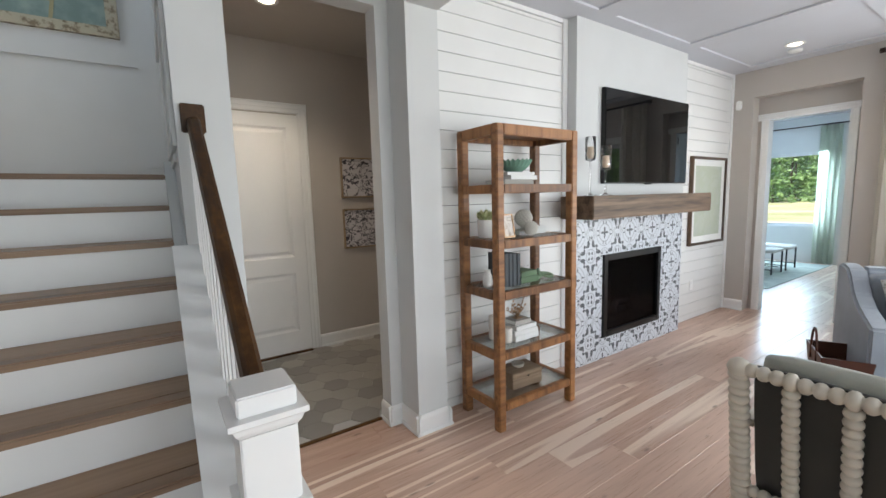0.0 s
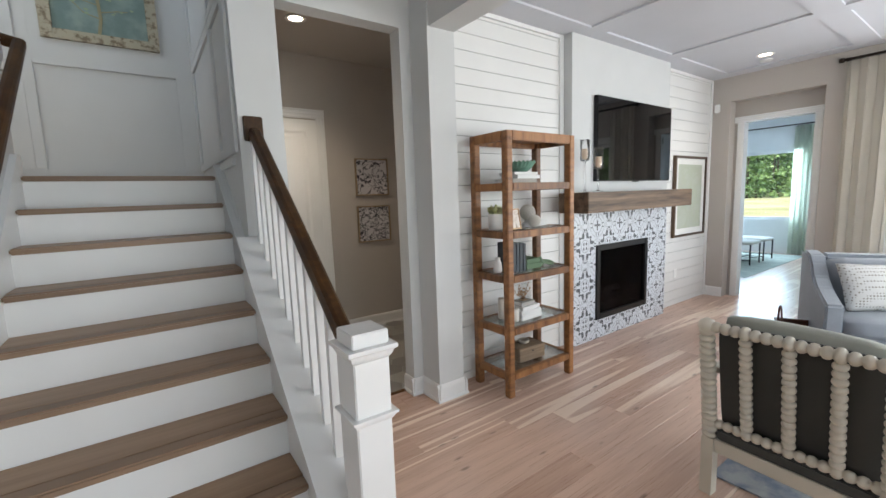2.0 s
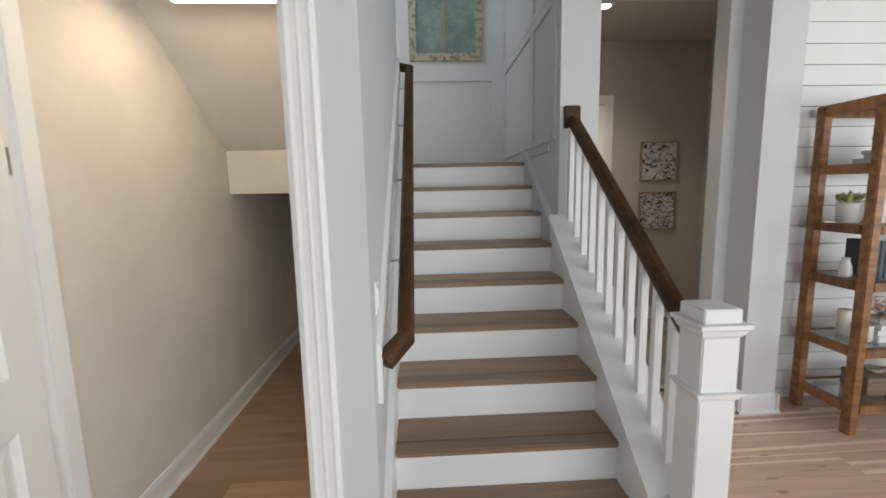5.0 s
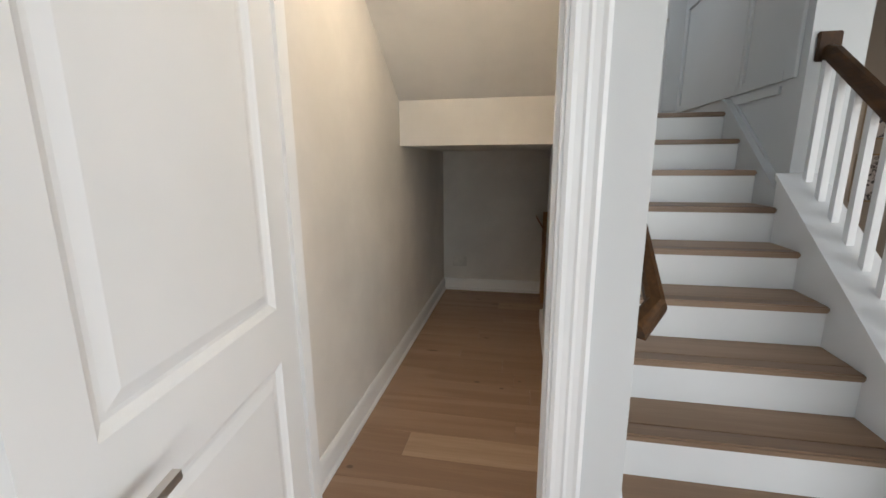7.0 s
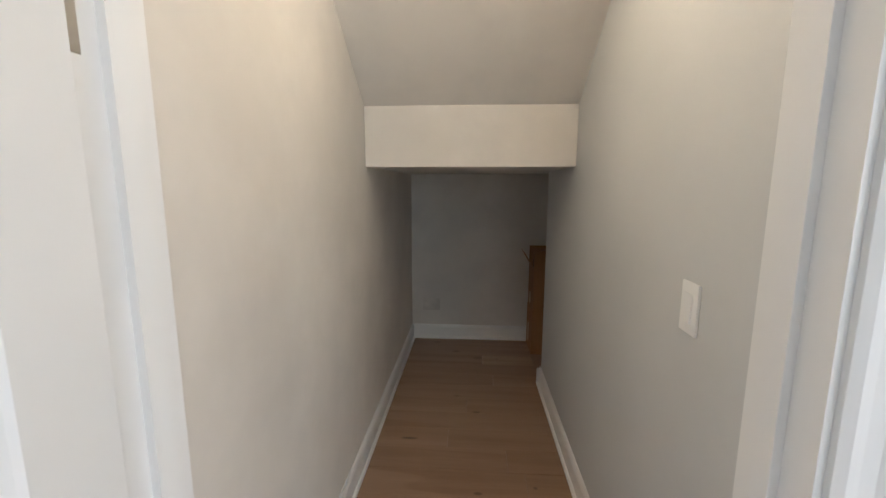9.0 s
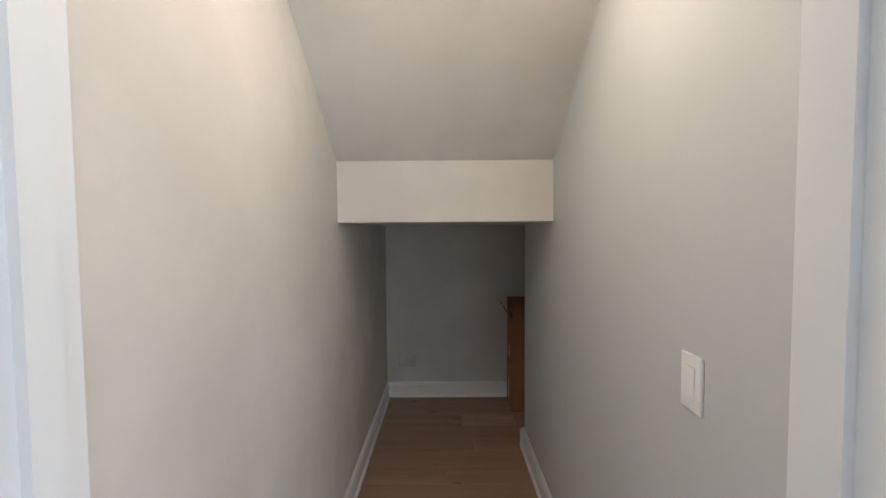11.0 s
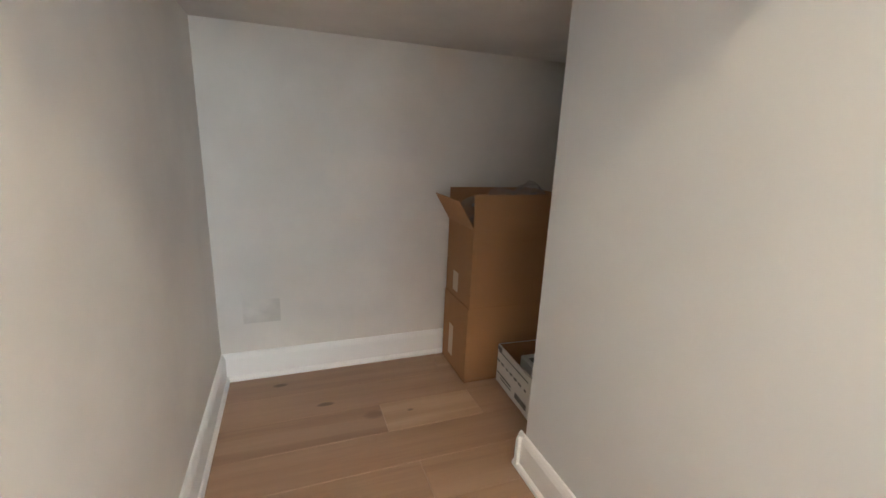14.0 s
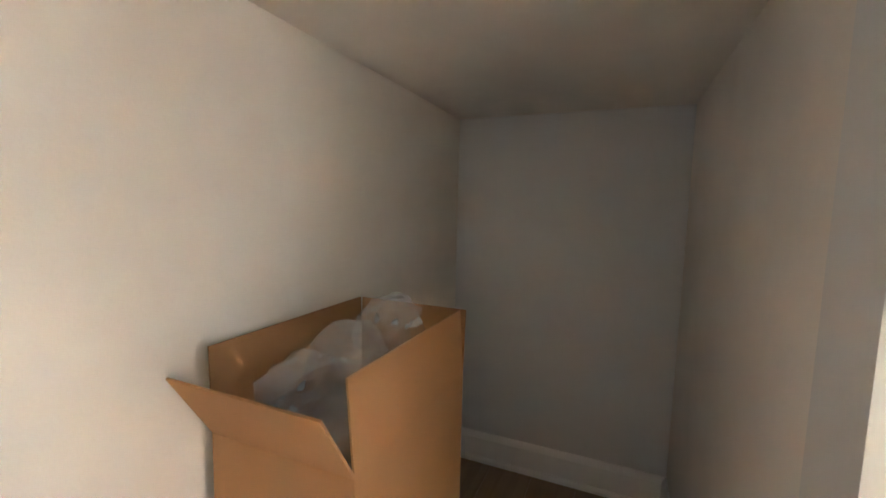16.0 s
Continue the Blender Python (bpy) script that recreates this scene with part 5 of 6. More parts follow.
part("top_rail", bobbin((-CW / 2 + hp, -lean, TOPZ), (CW / 2 - hp, -lean, TOPZ), 0.027, 15, 4), M_CREAM, chair)
part("lower_rail", bobbin((-CW / 2 + hp, -0.004, LOWZ), (CW / 2 - hp, -0.004, LOWZ), 0.024, 15, 4), M_CREAM, chair)
for k in (-1, 0, 1):
    x = k * CW / 4
    part("spindle", bobbin((x, -0.008, LOWZ + 0.02), (x, -lean + 0.003, TOPZ - 0.026), 0.026, 14), M_CREAM, chair)


def cushion(x0, x1, y0, y1, z0, z1, r=0.04, puff=0.015):
    b = box(x0, x1, y0, y1, z0, z1)
    bmesh.ops.subdivide_edges(b, edges=b.edges[:], cuts=6, use_grid_fill=True)
    c = Vector(((x0 + x1) / 2, (y0 + y1) / 2, (z0 + z1) / 2))
    h = Vector(((x1 - x0) / 2, (y1 - y0) / 2, (z1 - z0) / 2))
    for v in b.verts:
        u = Vector(((v.co[i] - c[i]) / h[i] for i in range(3)))
        inner = Vector((max(-h[i] + r, min(h[i] - r, v.co[i] - c[i])) for i in range(3)))
        d = (v.co - c) - inner
        if d.length > 1e-6:
            d = d.normalized() * r
        bulge = Vector((u[i] * puff * (1 - u[(i + 1) % 3] ** 2) * (1 - u[(i + 2) % 3] ** 2) for i in range(3)))
        v.co = c + inner + d + bulge
    for f in b.faces:
        f.smooth = True
    return b


part("seat_cushion", cushion(-CW / 2 + 0.03, CW / 2 - 0.03, 0.06, CD - 0.01, SEAT - 0.04, SEAT + 0.10), M_CUSH, chair, "charcoal seat cushion")
def leaned(b):
    for v in b.verts:
        v.co.y -= (v.co.z - SEAT) * 0.15
    return b


part("back_panel", leaned(cushion(-CW / 2 + 0.03, CW / 2 - 0.03, 0.036, 0.080, SEAT + 0.012, TOPZ + 0.006, 0.012, 0.004)), M_CUSH, chair, "flat charcoal fabric back panel")
part("back_cushion", leaned(cushion(-CW / 2 + 0.035, CW / 2 - 0.035, 0.083, 0.165, SEAT + 0.12, TOPZ + 0.040, 0.025)), M_PIPE, chair, "pale grey-green back cushion")
part("seat_deck", box(-CW / 2 + 0.028, CW / 2 - 0.028, -0.018, 0.06, SEAT - 0.047, SEAT + 0.010, 0.010), M_CUSH, chair, "charcoal upholstered seat edge")
part("piping", sweep([(-CW / 2 + 0.05, -0.040, TOPZ + 0.008), (0, -0.040, TOPZ + 0.011), (CW / 2 - 0.05, -0.040, TOPZ + 0.008)], circle_section(0.005, 8), None, True), M_CUSH, chair, "dark cord piping")

# ---- sofa ----
M_SOFA = fabric("grey_blue_upholstery", (0.30, 0.33, 0.37))
SOFX, SOFY, SOFR = 4.55, 1.06, 25.0
sofa = thing("sofa", "grey-blue upholstered sofa with sloping arms", "sofa", (SOFX, SOFY, 0), SOFR)
# local: x runs back towards the wall, -y runs along the sofa
sd, sl = 0.90, 2.05
arm = [(0.0, 0.12), (0.0, 0.545), (0.10, 0.57), (0.30, 0.63), (0.42, 0.70), (0.52, 0.81), (0.60, 0.875), (0.70, 0.89), (0.82, 0.89), (0.82, 0.12)]
for y0 in (-0.12, -sl):
    b = prism([(x, z) for x, z in arm], 1, y0, y0 + 0.12)
    bmesh.ops.bevel(b, geom=b.edges[:], offset=0.018, segments=3, affect='EDGES', clamp_overlap=True)
    part("arm", b, M_SOFA, sofa)
part("base", box(0.03, 0.81, -sl + 0.12, -0.12, 0.12, 0.30, 0.015), M_SOFA, sofa)
part("back", box(0.64, 0.815, -sl + 0.12, -0.12, 0.30, 0.875, 0.03), M_SOFA, sofa)
for i in range(2):
    y1 = -0.125 - i * 0.905
    part("seat_cushion", cushion(-0.01, 0.64, y1 - 0.90, y1, 0.30, 0.44, 0.035), M_SOFA, sofa)
    part("back_cushion", cushion(0.46, 0.66, y1 - 0.90, y1, 0.43, 0.845, 0.05), M_SOFA, sofa)
for x in (0.06, 0.76):
    for y in (-0.06, -sl + 0.06):
        part("leg", lathe([(0.016, 0), (0.026, 0.12)], 12), M_RAIL, sofa, "", (x, y, 0))
M_PILLOW, _nt, _b = nodes_of("spotted_pillow_fabric")
_co = _nt.nodes.new("ShaderNodeTexCoord").outputs["Object"]
_v = _nt.nodes.new("ShaderNodeTexVoronoi")
_v.inputs["Scale"].default_value = 44
_v.inputs["Randomness"].default_value = 0.05
_nt.links.new(_co, _v.inputs["Vector"])
_nt.links.new(mix_col(_nt, steps(_nt, _v.outputs[0], 0.26, 0.34), (0.26, 0.24, 0.21), (0.66, 0.66, 0.65)), _b.inputs["Base Color"])
_b.inputs["Roughness"].default_value = 0.9
pil = thing("throw_pillow", "white throw pillow with a small grey dotted pattern on the sofa", "pillow", (SOFX + 0.45, SOFY - 0.23, 0.452), SOFR + 18)
b = bmesh.new()
n = 14
top, bot = {}, {}
for i in range(n + 1):
    for j in range(n + 1):
        u, w = i / n * 2 - 1, j / n * 2 - 1
        k = (1 - u * u) ** 0.5 * (1 - w * w) ** 0.5 if abs(u) < 1 and abs(w) < 1 else 0
        pin = 1 - 0.07 * (1 - (abs(u * w)) ** 0.5)
        p = Vector((0, u * 0.215 * pin, w * 0.205 * pin + 0.205))
        top[i, j] = b.verts.new(p + Vector((-0.085 * k ** 0.8, 0, 0)))
        bot[i, j] = top[i, j] if k == 0 else b.verts.new(p + Vector((0.085 * k ** 0.8, 0, 0)))
for i in range(n):
    for j in range(n):
        for g in (top, bot):
            vs = [g[i, j], g[i + 1, j], g[i + 1, j + 1], g[i, j + 1]]
            try:
                b.faces.new(vs if g is top else vs[::-1]).smooth = True
            except ValueError:
                pass
bmesh.ops.rotate(b, verts=b.verts, matrix=Euler((0, radians(24), 0)).to_matrix())
lo = min(v.co.z for v in b.verts)
bmesh.ops.translate(b, verts=b.verts, vec=(0, 0, -lo))
bmesh.ops.recalc_face_normals(b, faces=b.faces)
part("cover", b, M_PILLOW, pil)

# ---- basket beside the sofa ----
M_LEATHER = painted("red_brown_leather", (0.10, 0.030, 0.014), 0.4, 0.15, 60, 0.2)
bk = thing("log_basket", "red-brown leather basket with two looped handles beside the sofa", "basket", (4.70, 1.24, 0), 25)
b = bmesh.new()
w0, w1, d0, d1, hh = 0.195, 0.225, 0.115, 0.145, 0.30
lo = [b.verts.new((sx * w0, sy * d0, 0)) for sx, sy in ((-1, -1), (1, -1), (1, 1), (-1, 1))]
hi = [b.verts.new((sx * w1, sy * d1, hh)) for sx, sy in ((-1, -1), (1, -1), (1, 1), (-1, 1))]
hi2 = [b.verts.new((sx * (w1 - 0.012), sy * (d1 - 0.012), hh)) for sx, sy in ((-1, -1), (1, -1), (1, 1), (-1, 1))]
lo2 = [b.verts.new((sx * (w0 - 0.012), sy * (d0 - 0.012), 0.012)) for sx, sy in ((-1, -1), (1, -1), (1, 1), (-1, 1))]
for ra, rb in ((lo, hi), (hi, hi2), (hi2, lo2)):
    for i in range(4):
        b.faces.new((ra[i], ra[(i + 1) % 4], rb[(i + 1) % 4], rb[i]))
b.faces.new(lo[::-1])
b.faces.new(lo2)
part("body", b, M_LEATHER, bk)
for y in (-0.141, 0.141):
    pts = [(-0.08 * math.cos(a) * 1.0, y, hh - 0.03 + 0.19 * math.sin(a)) for a in [k * math.pi / 12 for k in range(13)]]
    part("handle", sweep([(pts[0][0], y, hh - 0.10)] + pts + [(pts[-1][0], y, hh - 0.10)], circle_section(0.008, 8), None, True, (0, 1, 0)), M_LEATHER, bk)

# ---- rug under the seating ----
M_RUG = blotched("blue_grey_rug", (0.16, 0.19, 0.25), (0.36, 0.37, 0.38), 7, 0.35, 0.65, 0.95)
solid("rug", box(-1.55, 1.25, -1.45, 0.33, 0, 0.008, 0.003), M_RUG, "faded blue-grey area rug on the wood floor", "rug", (4.05, 0.72, 0.0))

# ---- east doorway casing, curtain and window ----
ec = thing("east_doorway_casing", "white casing and jamb in the deep doorway", "trim")
ec["kind"] = "structure"
cx = EX + 0.17
for y, s in ((DY0 + 0.115, -1), (DY1 - 0.115, 1)):
    pts = [(cx - v * 0.7, y + s * u * 0.72) for u, v in casing_prof]
    part("casing_leg", prism(pts, 2, 0, 2.35), M_TRIM, ec)
    part("jamb", box(cx - 0.002, cx + 0.128, min(y, y + s * 0.02), max(y, y + s * 0.02), 0, 2.35), M_TRIM, ec)
part("casing_head", prism([(cx - v * 0.7, 2.35 + u * 0.72) for u, v in casing_prof] , 1, DY0, DY1), M_TRIM, ec)
structure("wall_doorway_recess", box(EX + 0.17, EX + 0.3, DY0, DY1, 2.35, 2.62), M_WALLG, "wall over the bedroom doorway", "wall")
for y in (DY0, DY1 - 0.115):
    structure("wall_doorway_side", box(EX + 0.172, EX + 0.298, y + (0 if y == DY0 else 0.02), y + (0.095 if y == DY0 else 0.115), 0, 2.35), M_WALLG, "wall beside the bedroom doorway", "wall")
for z in (0.30, 1.25, 2.20):
    part("hinge", box(cx + 0.03, cx + 0.055, DY0 + 0.115, DY0 + 0.1158, z, z + 0.10, 0.002), M_BRONZE, ec, "dark metal hinge")


def window(name, axis, at, a0, a1, z0, z1, cols, rows, thick=0.12):
    w = thing(name, "white framed window with clear panes", "window")
    w["kind"] = "structure"

    def bx(p0, p1, q0, q1, t0, t1):
        return box(at + t0, at + t1, p0, p1, q0, q1, 0.002) if axis == 0 else box(p0, p1, at + t0, at + t1, q0, q1, 0.002)
    f = 0.055
    for p0, p1, q0, q1 in ((a0, a0 + f, z0, z1), (a1 - f, a1, z0, z1), (a0 + f, a1 - f, z0, z0 + f), (a0 + f, a1 - f, z1 - f, z1)):
        part("window_frame", bx(p0, p1, q0, q1, 0.03, 0.09), M_TRIM, w)
    for i in range(1, cols):
        p = a0 + (a1 - a0) * i / cols
        part("mullion", bx(p - 0.03, p + 0.03, z0 + f, z1 - f, 0.035, 0.085), M_TRIM, w)
    for j in range(1, rows):
        q = z0 + (z1 - z0) * j / rows
        for i in range(cols):
            pa, pb = a0 + (a1 - a0) * i / cols, a0 + (a1 - a0) * (i + 1) / cols
            part("rail", bx(pa + f, pb - f, q - 0.02, q + 0.02, 0.04, 0.08), M_TRIM, w)
    for i in range(cols):
        pa, pb = a0 + (a1 - a0) * i / cols, a0 + (a1 - a0) * (i + 1) / cols
        g = part("pane", bx(pa + 0.03, pb - 0.03, z0 + f, z1 - f, 0.058, 0.062), M_GLASS, w)
        g.visible_shadow = False
    return w


window("window_1", 0, EX, -2.4, 0.98, 0.62, 2.29, 3, 1)
wt = thing("window_casing", "white casing round the window", "trim")
wt["kind"] = "structure"
part("casing_leg", box(EX - 0.02, EX, 0.98, 1.08, 0.62, 2.29, 0.004), M_TRIM, wt)
part("casing_head", box(EX - 0.02, EX, -2.5, 1.08, 2.29, 2.395, 0.004), M_TRIM, wt)
part("sill", box(EX - 0.05, EX + 0.03, -2.5, 1.10, 0.585, 0.62, 0.004), M_TRIM, wt)
# south window is out of view, added for the lamp behind it
window("added_south_window", 1, -4.42, 1.45, 5.75, 0.35, 2.6, 4, 1)
# unseen entry window, added and placed to suit the entry fill lamp
window("added_entry_window", 1, -4.42, -0.75, 1.15, 0.35, 2.6, 2, 1)
# unseen upstairs window, added to hold the stairwell fill lamp
window("added_stair_window", 0, -1.65, 2.4, 4.3, 3.5, 5.0, 2, 1)
M_CURT = sheer("ivory_curtain", (0.86, 0.83, 0.77))


def curtain(name, label, x, y0, y1, z0, z1, folds, depth, mat):
    d = thing(name, label, "curtain", (x, (y0 + y1) / 2, z0))
    b = bmesh.new()
    n = folds * 10
    half = (y1 - y0) / 2
    rows = []
    for j in range(9):
        f = j / 8
        row = []
        for i in range(n + 1):
            u = i / n
            a = u * folds * 2 * math.pi
            amp = depth * (1.0 - 0.35 * f) * (1 + 0.25 * math.sin(u * 9 + 1))
            row.append(b.verts.new((amp * math.sin(a) + 0.006 * math.sin(3 * f + u * 12), -half + 2 * half * u + 0.012 * math.sin(2 * a), f * (z1 - z0))))
        rows.append(row)
    for ra, rb in zip(rows, rows[1:]):
        for i in range(n):
            b.faces.new((ra[i], ra[i + 1], rb[i + 1], rb[i])).smooth = True
    bmesh.ops.solidify(b, geom=b.faces[:], thickness=0.003)
    part("panel", b, mat, d)
    return d


curtain("curtain", "ivory floor-length curtain hanging from a dark rod", EX - 0.10, 1.03, 1.43, 0.012, 2.80, 3, 0.026, M_CURT)
rod = thing("curtain_rod", "dark bronze curtain rod with finial", "curtain rod", (EX - 0.10, 1.46, 2.822))
part("pole", sweep([(0, 0, 0), (0, -3.9, 0)], circle_section(0.014, 12), None, True), M_BRONZE, rod)
part("finial", sweep([(0, -0.005, 0), (0, 0.035, 0)], circle_section(0.024, 14), None, True), M_BRONZE, rod)
for y in (-0.03, -1.9, -3.8):
    part("bracket", box(0.0, 0.10, y - 0.01, y + 0.01, -0.02, 0.02, 0.002), M_BRONZE, rod)
for i in range(6):
    y = -0.06 - i * 0.068
    part("ring", sweep([(0.020 * math.cos(a), y, 0.020 * math.sin(a) - 0.004) for a in [k * math.pi / 8 for k in range(17)]], circle_section(0.0025, 6), None, True, (0, 1, 0)), M_BRONZE, rod)

# ---- bedroom beyond the doorway ----
BXE = 11.6
M_BEDW = painted("bedroom_paint", (0.82, 0.81, 0.79), 0.7, 0.02)
bm = box(BXE, BXE + 0.12, 1.37, 2.95, 0, CEIL)
add_box(bm, BXE, BXE + 0.12, 5.3, 6.0, 0, CEIL)
add_box(bm, BXE, BXE + 0.12, 2.95, 5.3, 0, 0.75)
add_box(bm, BXE, BXE + 0.12, 2.95, 5.3, 2.25, CEIL)
structure("wall_bedroom_east", bm, M_BEDW, "pale bedroom wall with a wide window", "wall")
structure("wall_bedroom_north", box(6.9, BXE + 0.12, 6.0, 6.12, 0, CEIL), M_BEDW, "pale bedroom wall", "wall")
structure("wall_bedroom_south", box(6.9, BXE + 0.12, 1.25, 1.37, 0, CEIL), M_BEDW, "pale bedroom wall", "wall")
structure("wall_bedroom_west", box(6.72, 6.9, 2.93, 6.0, 0, CEIL), M_BEDW, "pale bedroom wall", "wall")
structure("wall_bedroom_west_south", box(6.905, 6.93, 1.37, DY0, 0, CEIL), M_BEDW, "pale bedroom wall", "wall")
structure("ceiling_bedroom", box(6.9, BXE, 1.37, 6.0, CEIL, CEIL + 0.1), M_CEIL, "white bedroom ceiling", "ceiling")
window("window_4", 0, BXE, 2.95, 5.3, 0.75, 2.25, 1, 1)
curtain("curtain", "pale green-white curtain at the bedroom window", BXE - 0.10, 2.80, 3.14, 0.012, 2.74, 4, 0.035, sheer("pale_green_curtain", (0.80, 0.83, 0.74)))
rod2 = thing("curtain_rod", "thin dark curtain rod over the bedroom window", "curtain rod", (BXE - 0.10, 2.6, 2.76))
part("pole", sweep([(0, 0, 0), (0, 2.9, 0)], circle_section(0.012, 10), None, True), M_BRONZE, rod2)
part("bracket", box(0.0, 0.10, 0.1, 0.12, -0.01, 0.01), M_BRONZE, rod2)
M_BENCH = fabric("cream_bench_fabric", (0.62, 0.60, 0.55))
for bx0 in (9.46, 10.16):
    bench = thing("bench", "cream upholstered bench on thin dark metal legs", "bench", (bx0 + 0.25, 3.48, 0), 0, "benches at the foot of the bed")
    part("seat", cushion(-0.26, 0.26, -0.34, 0.34, 0.39, 0.46, 0.03), M_BENCH, bench)
    for x in (-0.24, 0.24):
        for y in (-0.32, 0.32):
            part("leg", box(x - 0.011, x + 0.011, y - 0.011, y + 0.011, 0.01, 0.40), M_BLACK, bench)
        part("stretcher", box(x - 0.007, x + 0.007, -0.31, 0.31, 0.09, 0.104), M_BLACK, bench)
    part("stretcher", box(-0.235, 0.235, -0.007, 0.007, 0.09, 0.104), M_BLACK, bench)
bed = thing("bed", "made bed with pale blue-grey bedding", "bed", (9.9, 4.85, 0.009), 0)
part("base", box(-0.95, 0.95, -0.95, 1.1, 0.0, 0.32, 0.02), fabric("bed_base_fabric", (0.45, 0.46, 0.47)), bed)
part("mattress", cushion(-0.94, 0.94, -0.95, 1.1, 0.32, 0.60, 0.06), M_BENCH, bed)
part("duvet", cushion(-0.98, 0.98, -0.98, 0.5, 0.40, 0.68, 0.09, 0.03), fabric("blue_grey_duvet", (0.40, 0.46, 0.52)), bed)
for x in (-0.45, 0.45):
    part("pillow", cushion(x - 0.35, x + 0.35, 0.55, 1.0, 0.62, 0.88, 0.10, 0.04), M_BENCH, bed)
solid("rug", box(-1.6, 1.6, -0.9, 1.5, 0, 0.008, 0.003), blotched("pale_rug", (0.40, 0.44, 0.40), (0.50, 0.54, 0.48), 5, 0.35, 0.65, 0.95), "pale grey-green bedroom rug", "rug", (9.8, 3.7, 0.001))

# ---- outdoors ----
M_GRASS = blotched("lawn", (0.26, 0.29, 0.12), (0.52, 0.48, 0.31), 0.12, 0.3, 0.7, 0.9)
structure("ground", box(-400, 500, -400, 400, -0.55, -0.30), M_GRASS, "sunlit lawn", "ground")
M_PATIO = painted("pale_concrete", (0.55, 0.53, 0.49), 0.85, 0.06, 40, 0.3)
structure("patio", box(11.8, 15.5, 1.2, 7.5, -0.30, -0.06), M_PATIO, "pale concrete patio", "patio")
M_BARK = painted("pine_bark", (0.10, 0.075, 0.06), 0.9, 0.2, 20, 0.6)
M_LEAVES = leaf_mat("woodland_leaf", (0.06, 0.15, 0.035), (0.30, 0.46, 0.17))
random.seed(77)


def woods(name, label, cx, cy, n, span_x, span_y, leaves):
    for i in range(n):
        x, y = cx + random.uniform(-span_x, span_x), cy + random.uniform(-span_y, span_y)
        h = random.uniform(11, 17)
        t = thing("tree", label, "tree", (x, y, -0.30), group="trees at the edge of the lawn")
        r = random.uniform(0.10, 0.2)
        b = bmesh.new()
        lx, ly = random.uniform(-0.4, 0.4), random.uniform(-0.4, 0.4)
        sweep([(0, 0, -0.02), (lx * 0.3, ly * 0.3, h * 0.4), (lx, ly, h * 0.98)], circle_section(r, 8), b, True)
        for v in b.verts:
            f = 1 - 0.75 * max(0, v.co.z) / h
            c = Vector((lx * v.co.z / h, ly * v.co.z / h, v.co.z))
            v.co = c + (v.co - c) * f
        limbs = []
        for k in range(9):
            z = h * random.uniform(0.08, 0.9)
            a = random.uniform(0, 6.28)
            L = random.uniform(1.0, 2.6) * (1.15 - z / h)
            e = Vector((math.cos(a) * L, math.sin(a) * L, z + L * random.uniform(0.1, 0.5)))
            sweep([(lx * z / h, ly * z / h, z), tuple(e)], circle_section(0.03, 5), b, True)
            limbs.append((Vector((lx * z / h, ly * z / h, z)), e))
        part("trunk", b, M_BARK, t)
        vs, fs = [], []
        for k in range(leaves):
            p0, e = random.choice(limbs)
            f = random.uniform(0.35, 1.1)
            p = p0.lerp(e, f) + Vector((random.gauss(0, 0.45), random.gauss(0, 0.45), random.gauss(0, 0.4)))
            s = random.uniform(0.14, 0.34)
            d1 = Vector((random.gauss(0, 1), random.gauss(0, 1), random.gauss(0, 0.6))).normalized() * s
            d2 = d1.cross(Vector((random.gauss(0, 1), random.gauss(0, 1), random.gauss(0, 1)))).normalized() * s * 0.6
            o = len(vs)
            vs += [p - d1, p + d2, p + d1, p - d2]
            fs.append((o, o + 1, o + 2, o + 3))
        me = bpy.data.meshes.new("crown")
        me.from_pydata([tuple(v) for v in vs], [], fs)
        me.materials.append(M_LEAVES)
        c = new("crown", me)
        c.parent = t


woods("tree", "tall woodland tree with leafy crown", 80, 33, 46, 7, 26, 900)
woods("tree", "tall woodland tree with leafy crown", 32, -13, 16, 6, 10, 700)
woods("tree", "tall woodland tree with leafy crown", 4, -24, 16, 12, 5, 700)
vs, fs = [], []
for k in range(11500):
    if k >= 9000:
        p = Vector((random.uniform(21, 26), random.uniform(-12, 4.5), -0.3 + abs(random.gauss(0, 1.1))))
    elif k < 6500:
        p = Vector((random.uniform(72, 90), random.uniform(2, 62), -0.3 + abs(random.gauss(0, 1.9))))
    else:
        p = Vector((random.uniform(-9, 17), random.uniform(-29, -20), -0.3 + abs(random.gauss(0, 1.6))))
    s = random.uniform(0.16, 0.42)
    d1 = Vector((random.gauss(0, 1), random.gauss(0, 1), random.gauss(0, 0.6))).normalized() * s
    d2 = d1.cross(Vector((random.gauss(0, 1), random.gauss(0, 1), random.gauss(0, 1)))).normalized() * s * 0.6
    o = len(vs)
    vs += [p - d1, p + d2, p + d1, p - d2]
    fs.append((o, o + 1, o + 2, o + 3))
me = bpy.data.meshes.new("undergrowth")
me.from_pydata([tuple(v) for v in vs], [], fs)
me.materials.append(M_LEAVES)
tagged(new("undergrowth", me), "dense green undergrowth below the trees", "bushes", kind="stuff")
structure("backdrop", box(115, 115.5, -120, 200, -0.5, 14), blotched("distant_woods", (0.015, 0.04, 0.01), (0.06, 0.11, 0.03), 0.4, 0.35, 0.65, 0.9), "distant dark woods", "backdrop")

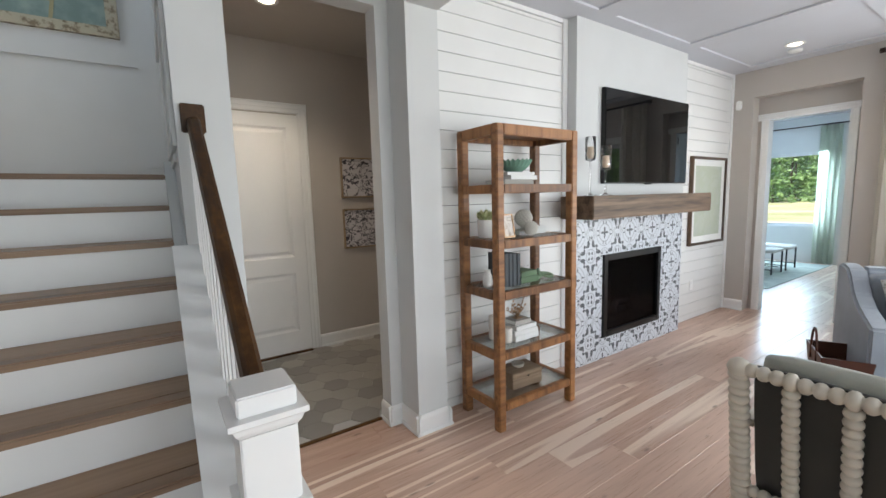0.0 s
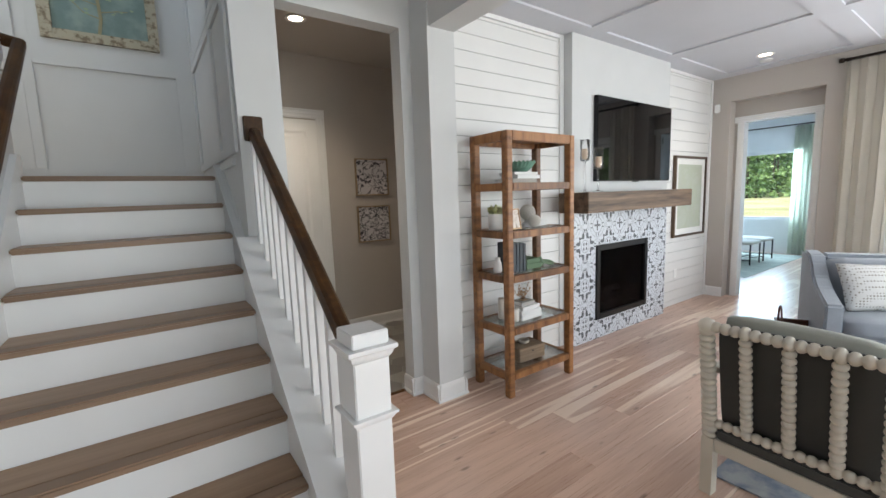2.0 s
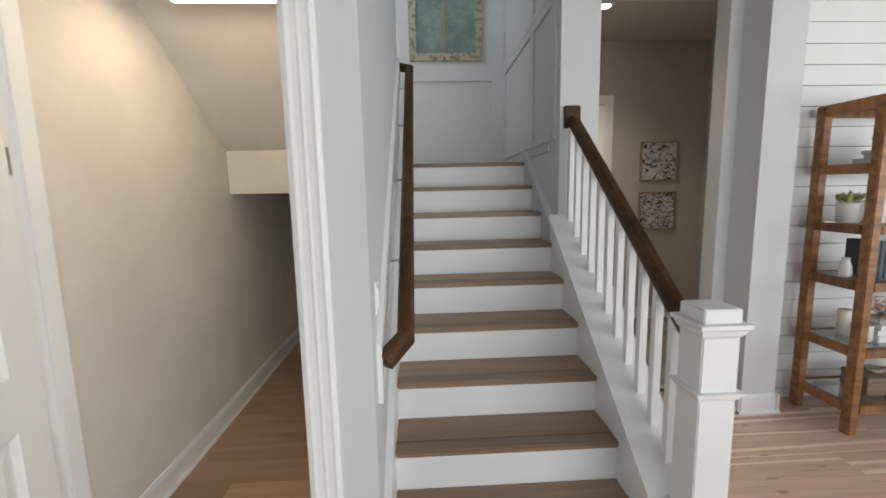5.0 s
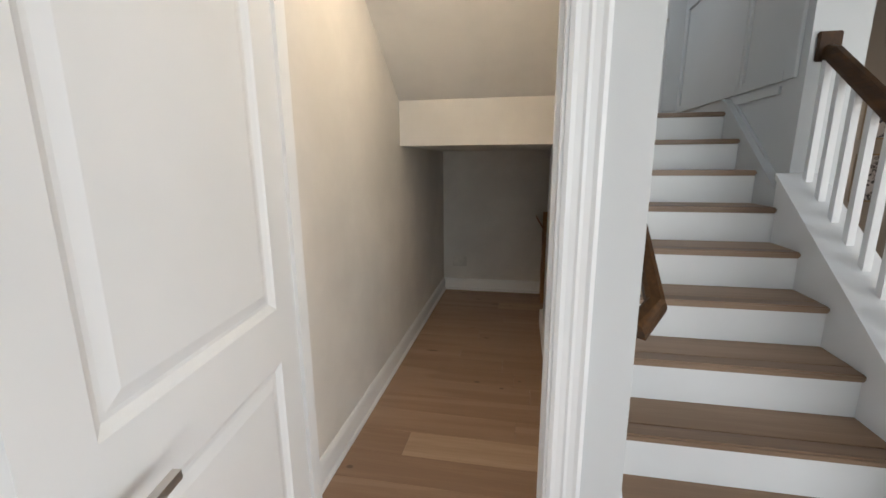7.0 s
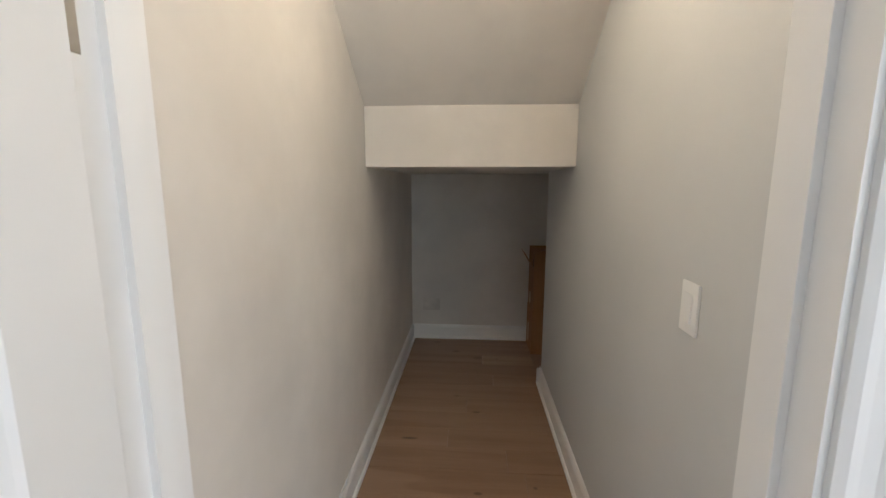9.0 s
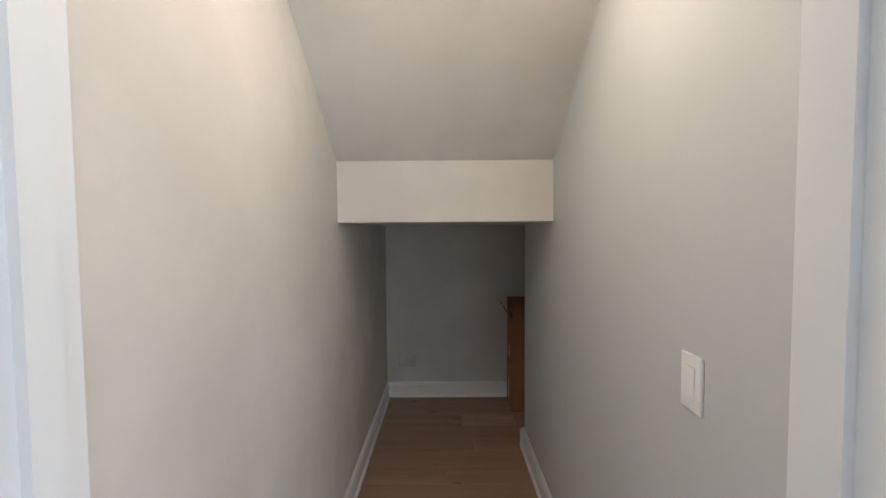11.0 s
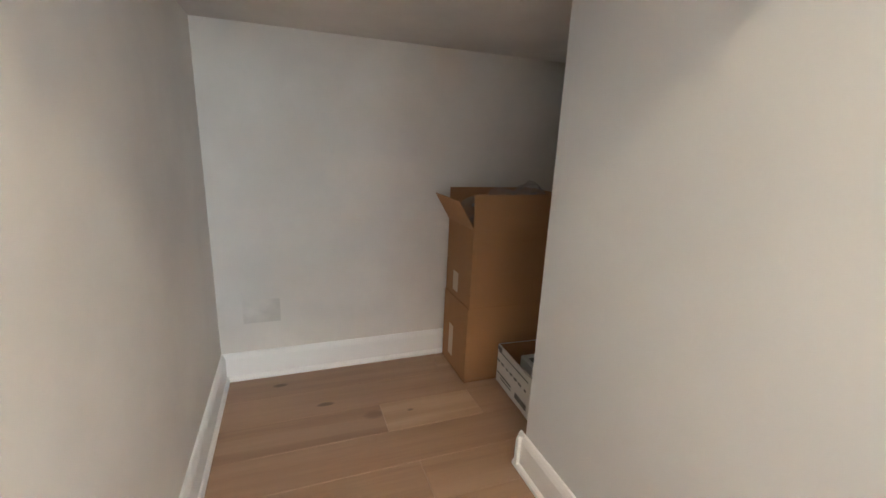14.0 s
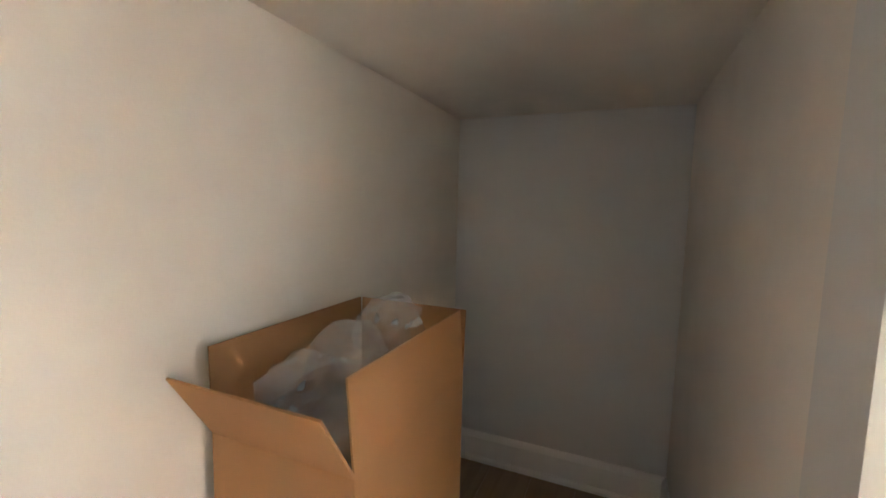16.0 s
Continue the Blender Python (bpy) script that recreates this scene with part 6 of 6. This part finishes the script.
# ---- fireplace tiles ----
part("grout", local(box(3.468, FX0, BY - 0.004, BY - 0.0005, 0, 1.30), FO), M_GROUT, fire)
part("grout", local(box(FX1, 5.236, BY - 0.004, BY - 0.0005, 0, 1.30), FO), M_GROUT, fire)
part("grout", local(box(FX0, FX1, BY - 0.004, BY - 0.0005, FZ1, 1.30), FO), M_GROUT, fire)
part("grout", local(box(FX0, FX1, BY - 0.004, BY - 0.0005, 0, FZ0), FO), M_GROUT, fire)
for i in range(9):
    for j in range(7):
        x0, x1 = 3.47 + i * TS + 0.001, min(3.47 + (i + 1) * TS - 0.001, 5.236)
        z0, z1 = j * TS + 0.001, min((j + 1) * TS - 0.001, 1.302)
        pieces = [(x0, x1, z0, z1)]
        if x1 > FX0 and x0 < FX1 and z1 > FZ0 and z0 < FZ1:
            pieces = []
            if x0 < FX0 - 0.003:
                pieces.append((x0, FX0, z0, z1))
            if x1 > FX1 + 0.003:
                pieces.append((FX1, x1, z0, z1))
            m0, m1 = max(x0, FX0), min(x1, FX1)
            if z0 < FZ0 - 0.003:
                pieces.append((m0, m1, z0, FZ0))
            if z1 > FZ1 + 0.003:
                pieces.append((m0, m1, FZ1, z1))
        for a, b_, c, d in pieces:
            part("tile", local(box(a, b_, BY - 0.009, BY - 0.003, c, d), FO), M_TILE, fire)

# ---- hexagon tiles of the hall ----
M_HEX, _nt, _b = nodes_of("grey_hexagon_tile")
_rnd = _nt.nodes.new("ShaderNodeObjectInfo").outputs["Random"]
_co = _nt.nodes.new("ShaderNodeTexCoord").outputs["Object"]
_c = mix_col(_nt, steps(_nt, _rnd, 0.15, 0.85), (0.27, 0.26, 0.245), (0.40, 0.385, 0.36))
_c = mix_col(_nt, math_node(_nt, 'MULTIPLY', noise_out(_nt, _co, 18, 4), 0.35), _c, (0.30, 0.28, 0.26))
_nt.links.new(_c, _b.inputs["Base Color"])
_b.inputs["Roughness"].default_value = 0.5
hall_floor = structure("floor_hall", box(0.935, 2.9, 2.94, 4.665, -0.05, -0.001), M_GROUT, "grey hexagon tile hall floor", "floor")
HR = 0.115
hexm = bpy.data.meshes.new("hexagon_tile")
hv = [(HR * 0.985 * math.cos(math.pi / 3 * k), HR * 0.985 * math.sin(math.pi / 3 * k), 0.004) for k in range(6)]
hb = [(HR * 0.985 * math.cos(math.pi / 3 * k), HR * 0.985 * math.sin(math.pi / 3 * k), -0.002) for k in range(6)]
hexm.from_pydata(hv + hb, [], [tuple(range(6))] + [(k, k + 6, (k + 1) % 6 + 6, (k + 1) % 6) for k in range(6)])
hexm.materials.append(M_HEX)
for i in range(13):
    for j in range(10):
        x = 0.98 + i * HR * 1.5
        y = 3.06 + j * HR * 1.732 + (HR * 0.866 if i % 2 else 0)
        if x < 2.85 and y < 4.64:
            o = new("tile", hexm)
            o.parent = hall_floor
            o.location = (x, y, 0)

# ---- wood floor, plank by plank ----
floor = structure("floor", box(-2.7, 6.72, -4.4, 4.68, -0.06, -0.012), M_DARK, "brown oak plank floor with paler streaks", "floor")
PW = 0.178
plank_cache = {}


def plank_mesh(L, W, mat):
    key = (round(L, 3), round(W, 3), mat.name)
    if key not in plank_cache:
        c, h = 0.0012, 0.014
        x, y = L / 2 - 0.0004, W / 2 - 0.0004
        v = [(-x, -y, -h), (x, -y, -h), (x, y, -h), (-x, y, -h), (-x, -y, -c), (x, -y, -c), (x, y, -c), (-x, y, -c), (-x + c, -y + c, 0), (x - c, -y + c, 0), (x - c, y - c, 0), (-x + c, y - c, 0)]
        f = [(8, 9, 10, 11)]
        for a in (0, 4):
            for k in range(4):
                f.append((a + k, a + (k + 1) % 4, a + 4 + (k + 1) % 4, a + 4 + k))
        me = bpy.data.meshes.new("plank")
        me.from_pydata(v, [], f)
        me.materials.append(mat)
        plank_cache[key] = me
    return plank_cache[key]


def lay(x0, x1, y0, mat, y1):
    o = new("plank", plank_mesh(x1 - x0, y1 - y0, mat or M_PLANK))
    o.parent = floor
    o.location = ((x0 + x1) / 2, (y0 + y1) / 2, 0)


random.seed(42)
for k in range(-37, 15):
    y0, y1 = 2.168 + (k - 1) * PW, min(2.168 + k * PW, 4.68)
    if y1 - y0 < 0.01:
        continue
    spans = []
    if y0 < WF - 0.05:
        spans = [(-2.7, EX + 0.02)]
    elif y0 < SY - 0.01:
        spans = [(-1.53, 0.72), (0.72, EX + 0.02)]
    else:
        spans = [(-1.53, 0.74)]
        if y0 < 2.90:
            spans.append((0.94, 1.765))
    for a, b_ in spans:
        cuts = [a]
        x = a - random.uniform(0, 1.6)
        while x < b_:
            x += random.choice((1.5, 1.8, 1.8, 2.1))
            if a + 0.25 < x < b_ - 0.25:
                cuts.append(x)
        cuts.append(b_)
        if k == 0 and a < -1.5:
            cuts = [a, -1.236] + [c for c in cuts if c > -0.6]
        if k == 12 and a < -1.5:
            cuts = [a, -0.895, -0.494, b_]
        for c0, c1 in zip(cuts, cuts[1:]):
            pale = (k == 0 and abs(c0 + 1.236) < 0.01) or (k == 12 and abs(c0 + 0.895) < 0.01)
            # closet and under-stair planks get the copy with shade in its colour
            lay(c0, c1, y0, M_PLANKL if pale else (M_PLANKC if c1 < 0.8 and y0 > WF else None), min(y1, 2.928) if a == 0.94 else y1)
bfl = structure("floor_bedroom", box(EX + 0.02, BXE, 1.37, 6.0, -0.06, -0.006), M_DARK, "brown oak plank bedroom floor", "floor")
b = bmesh.new()
for k in range(27):
    x = EX + 0.02 - random.uniform(0, 1.5)
    while x < BXE:
        x1 = x + 1.8
        if x1 > EX + 0.1:
            add_box(b, max(x, EX + 0.021) + 0.0006, min(x1, BXE) - 0.0006, 1.37 + k * 0.171 + 0.0006, 1.37 + (k + 1) * 0.171 - 0.0006, -0.006, 0.0)
        x = x1
part("planks", b, M_PLANK, bfl)["kind"] = "stuff"
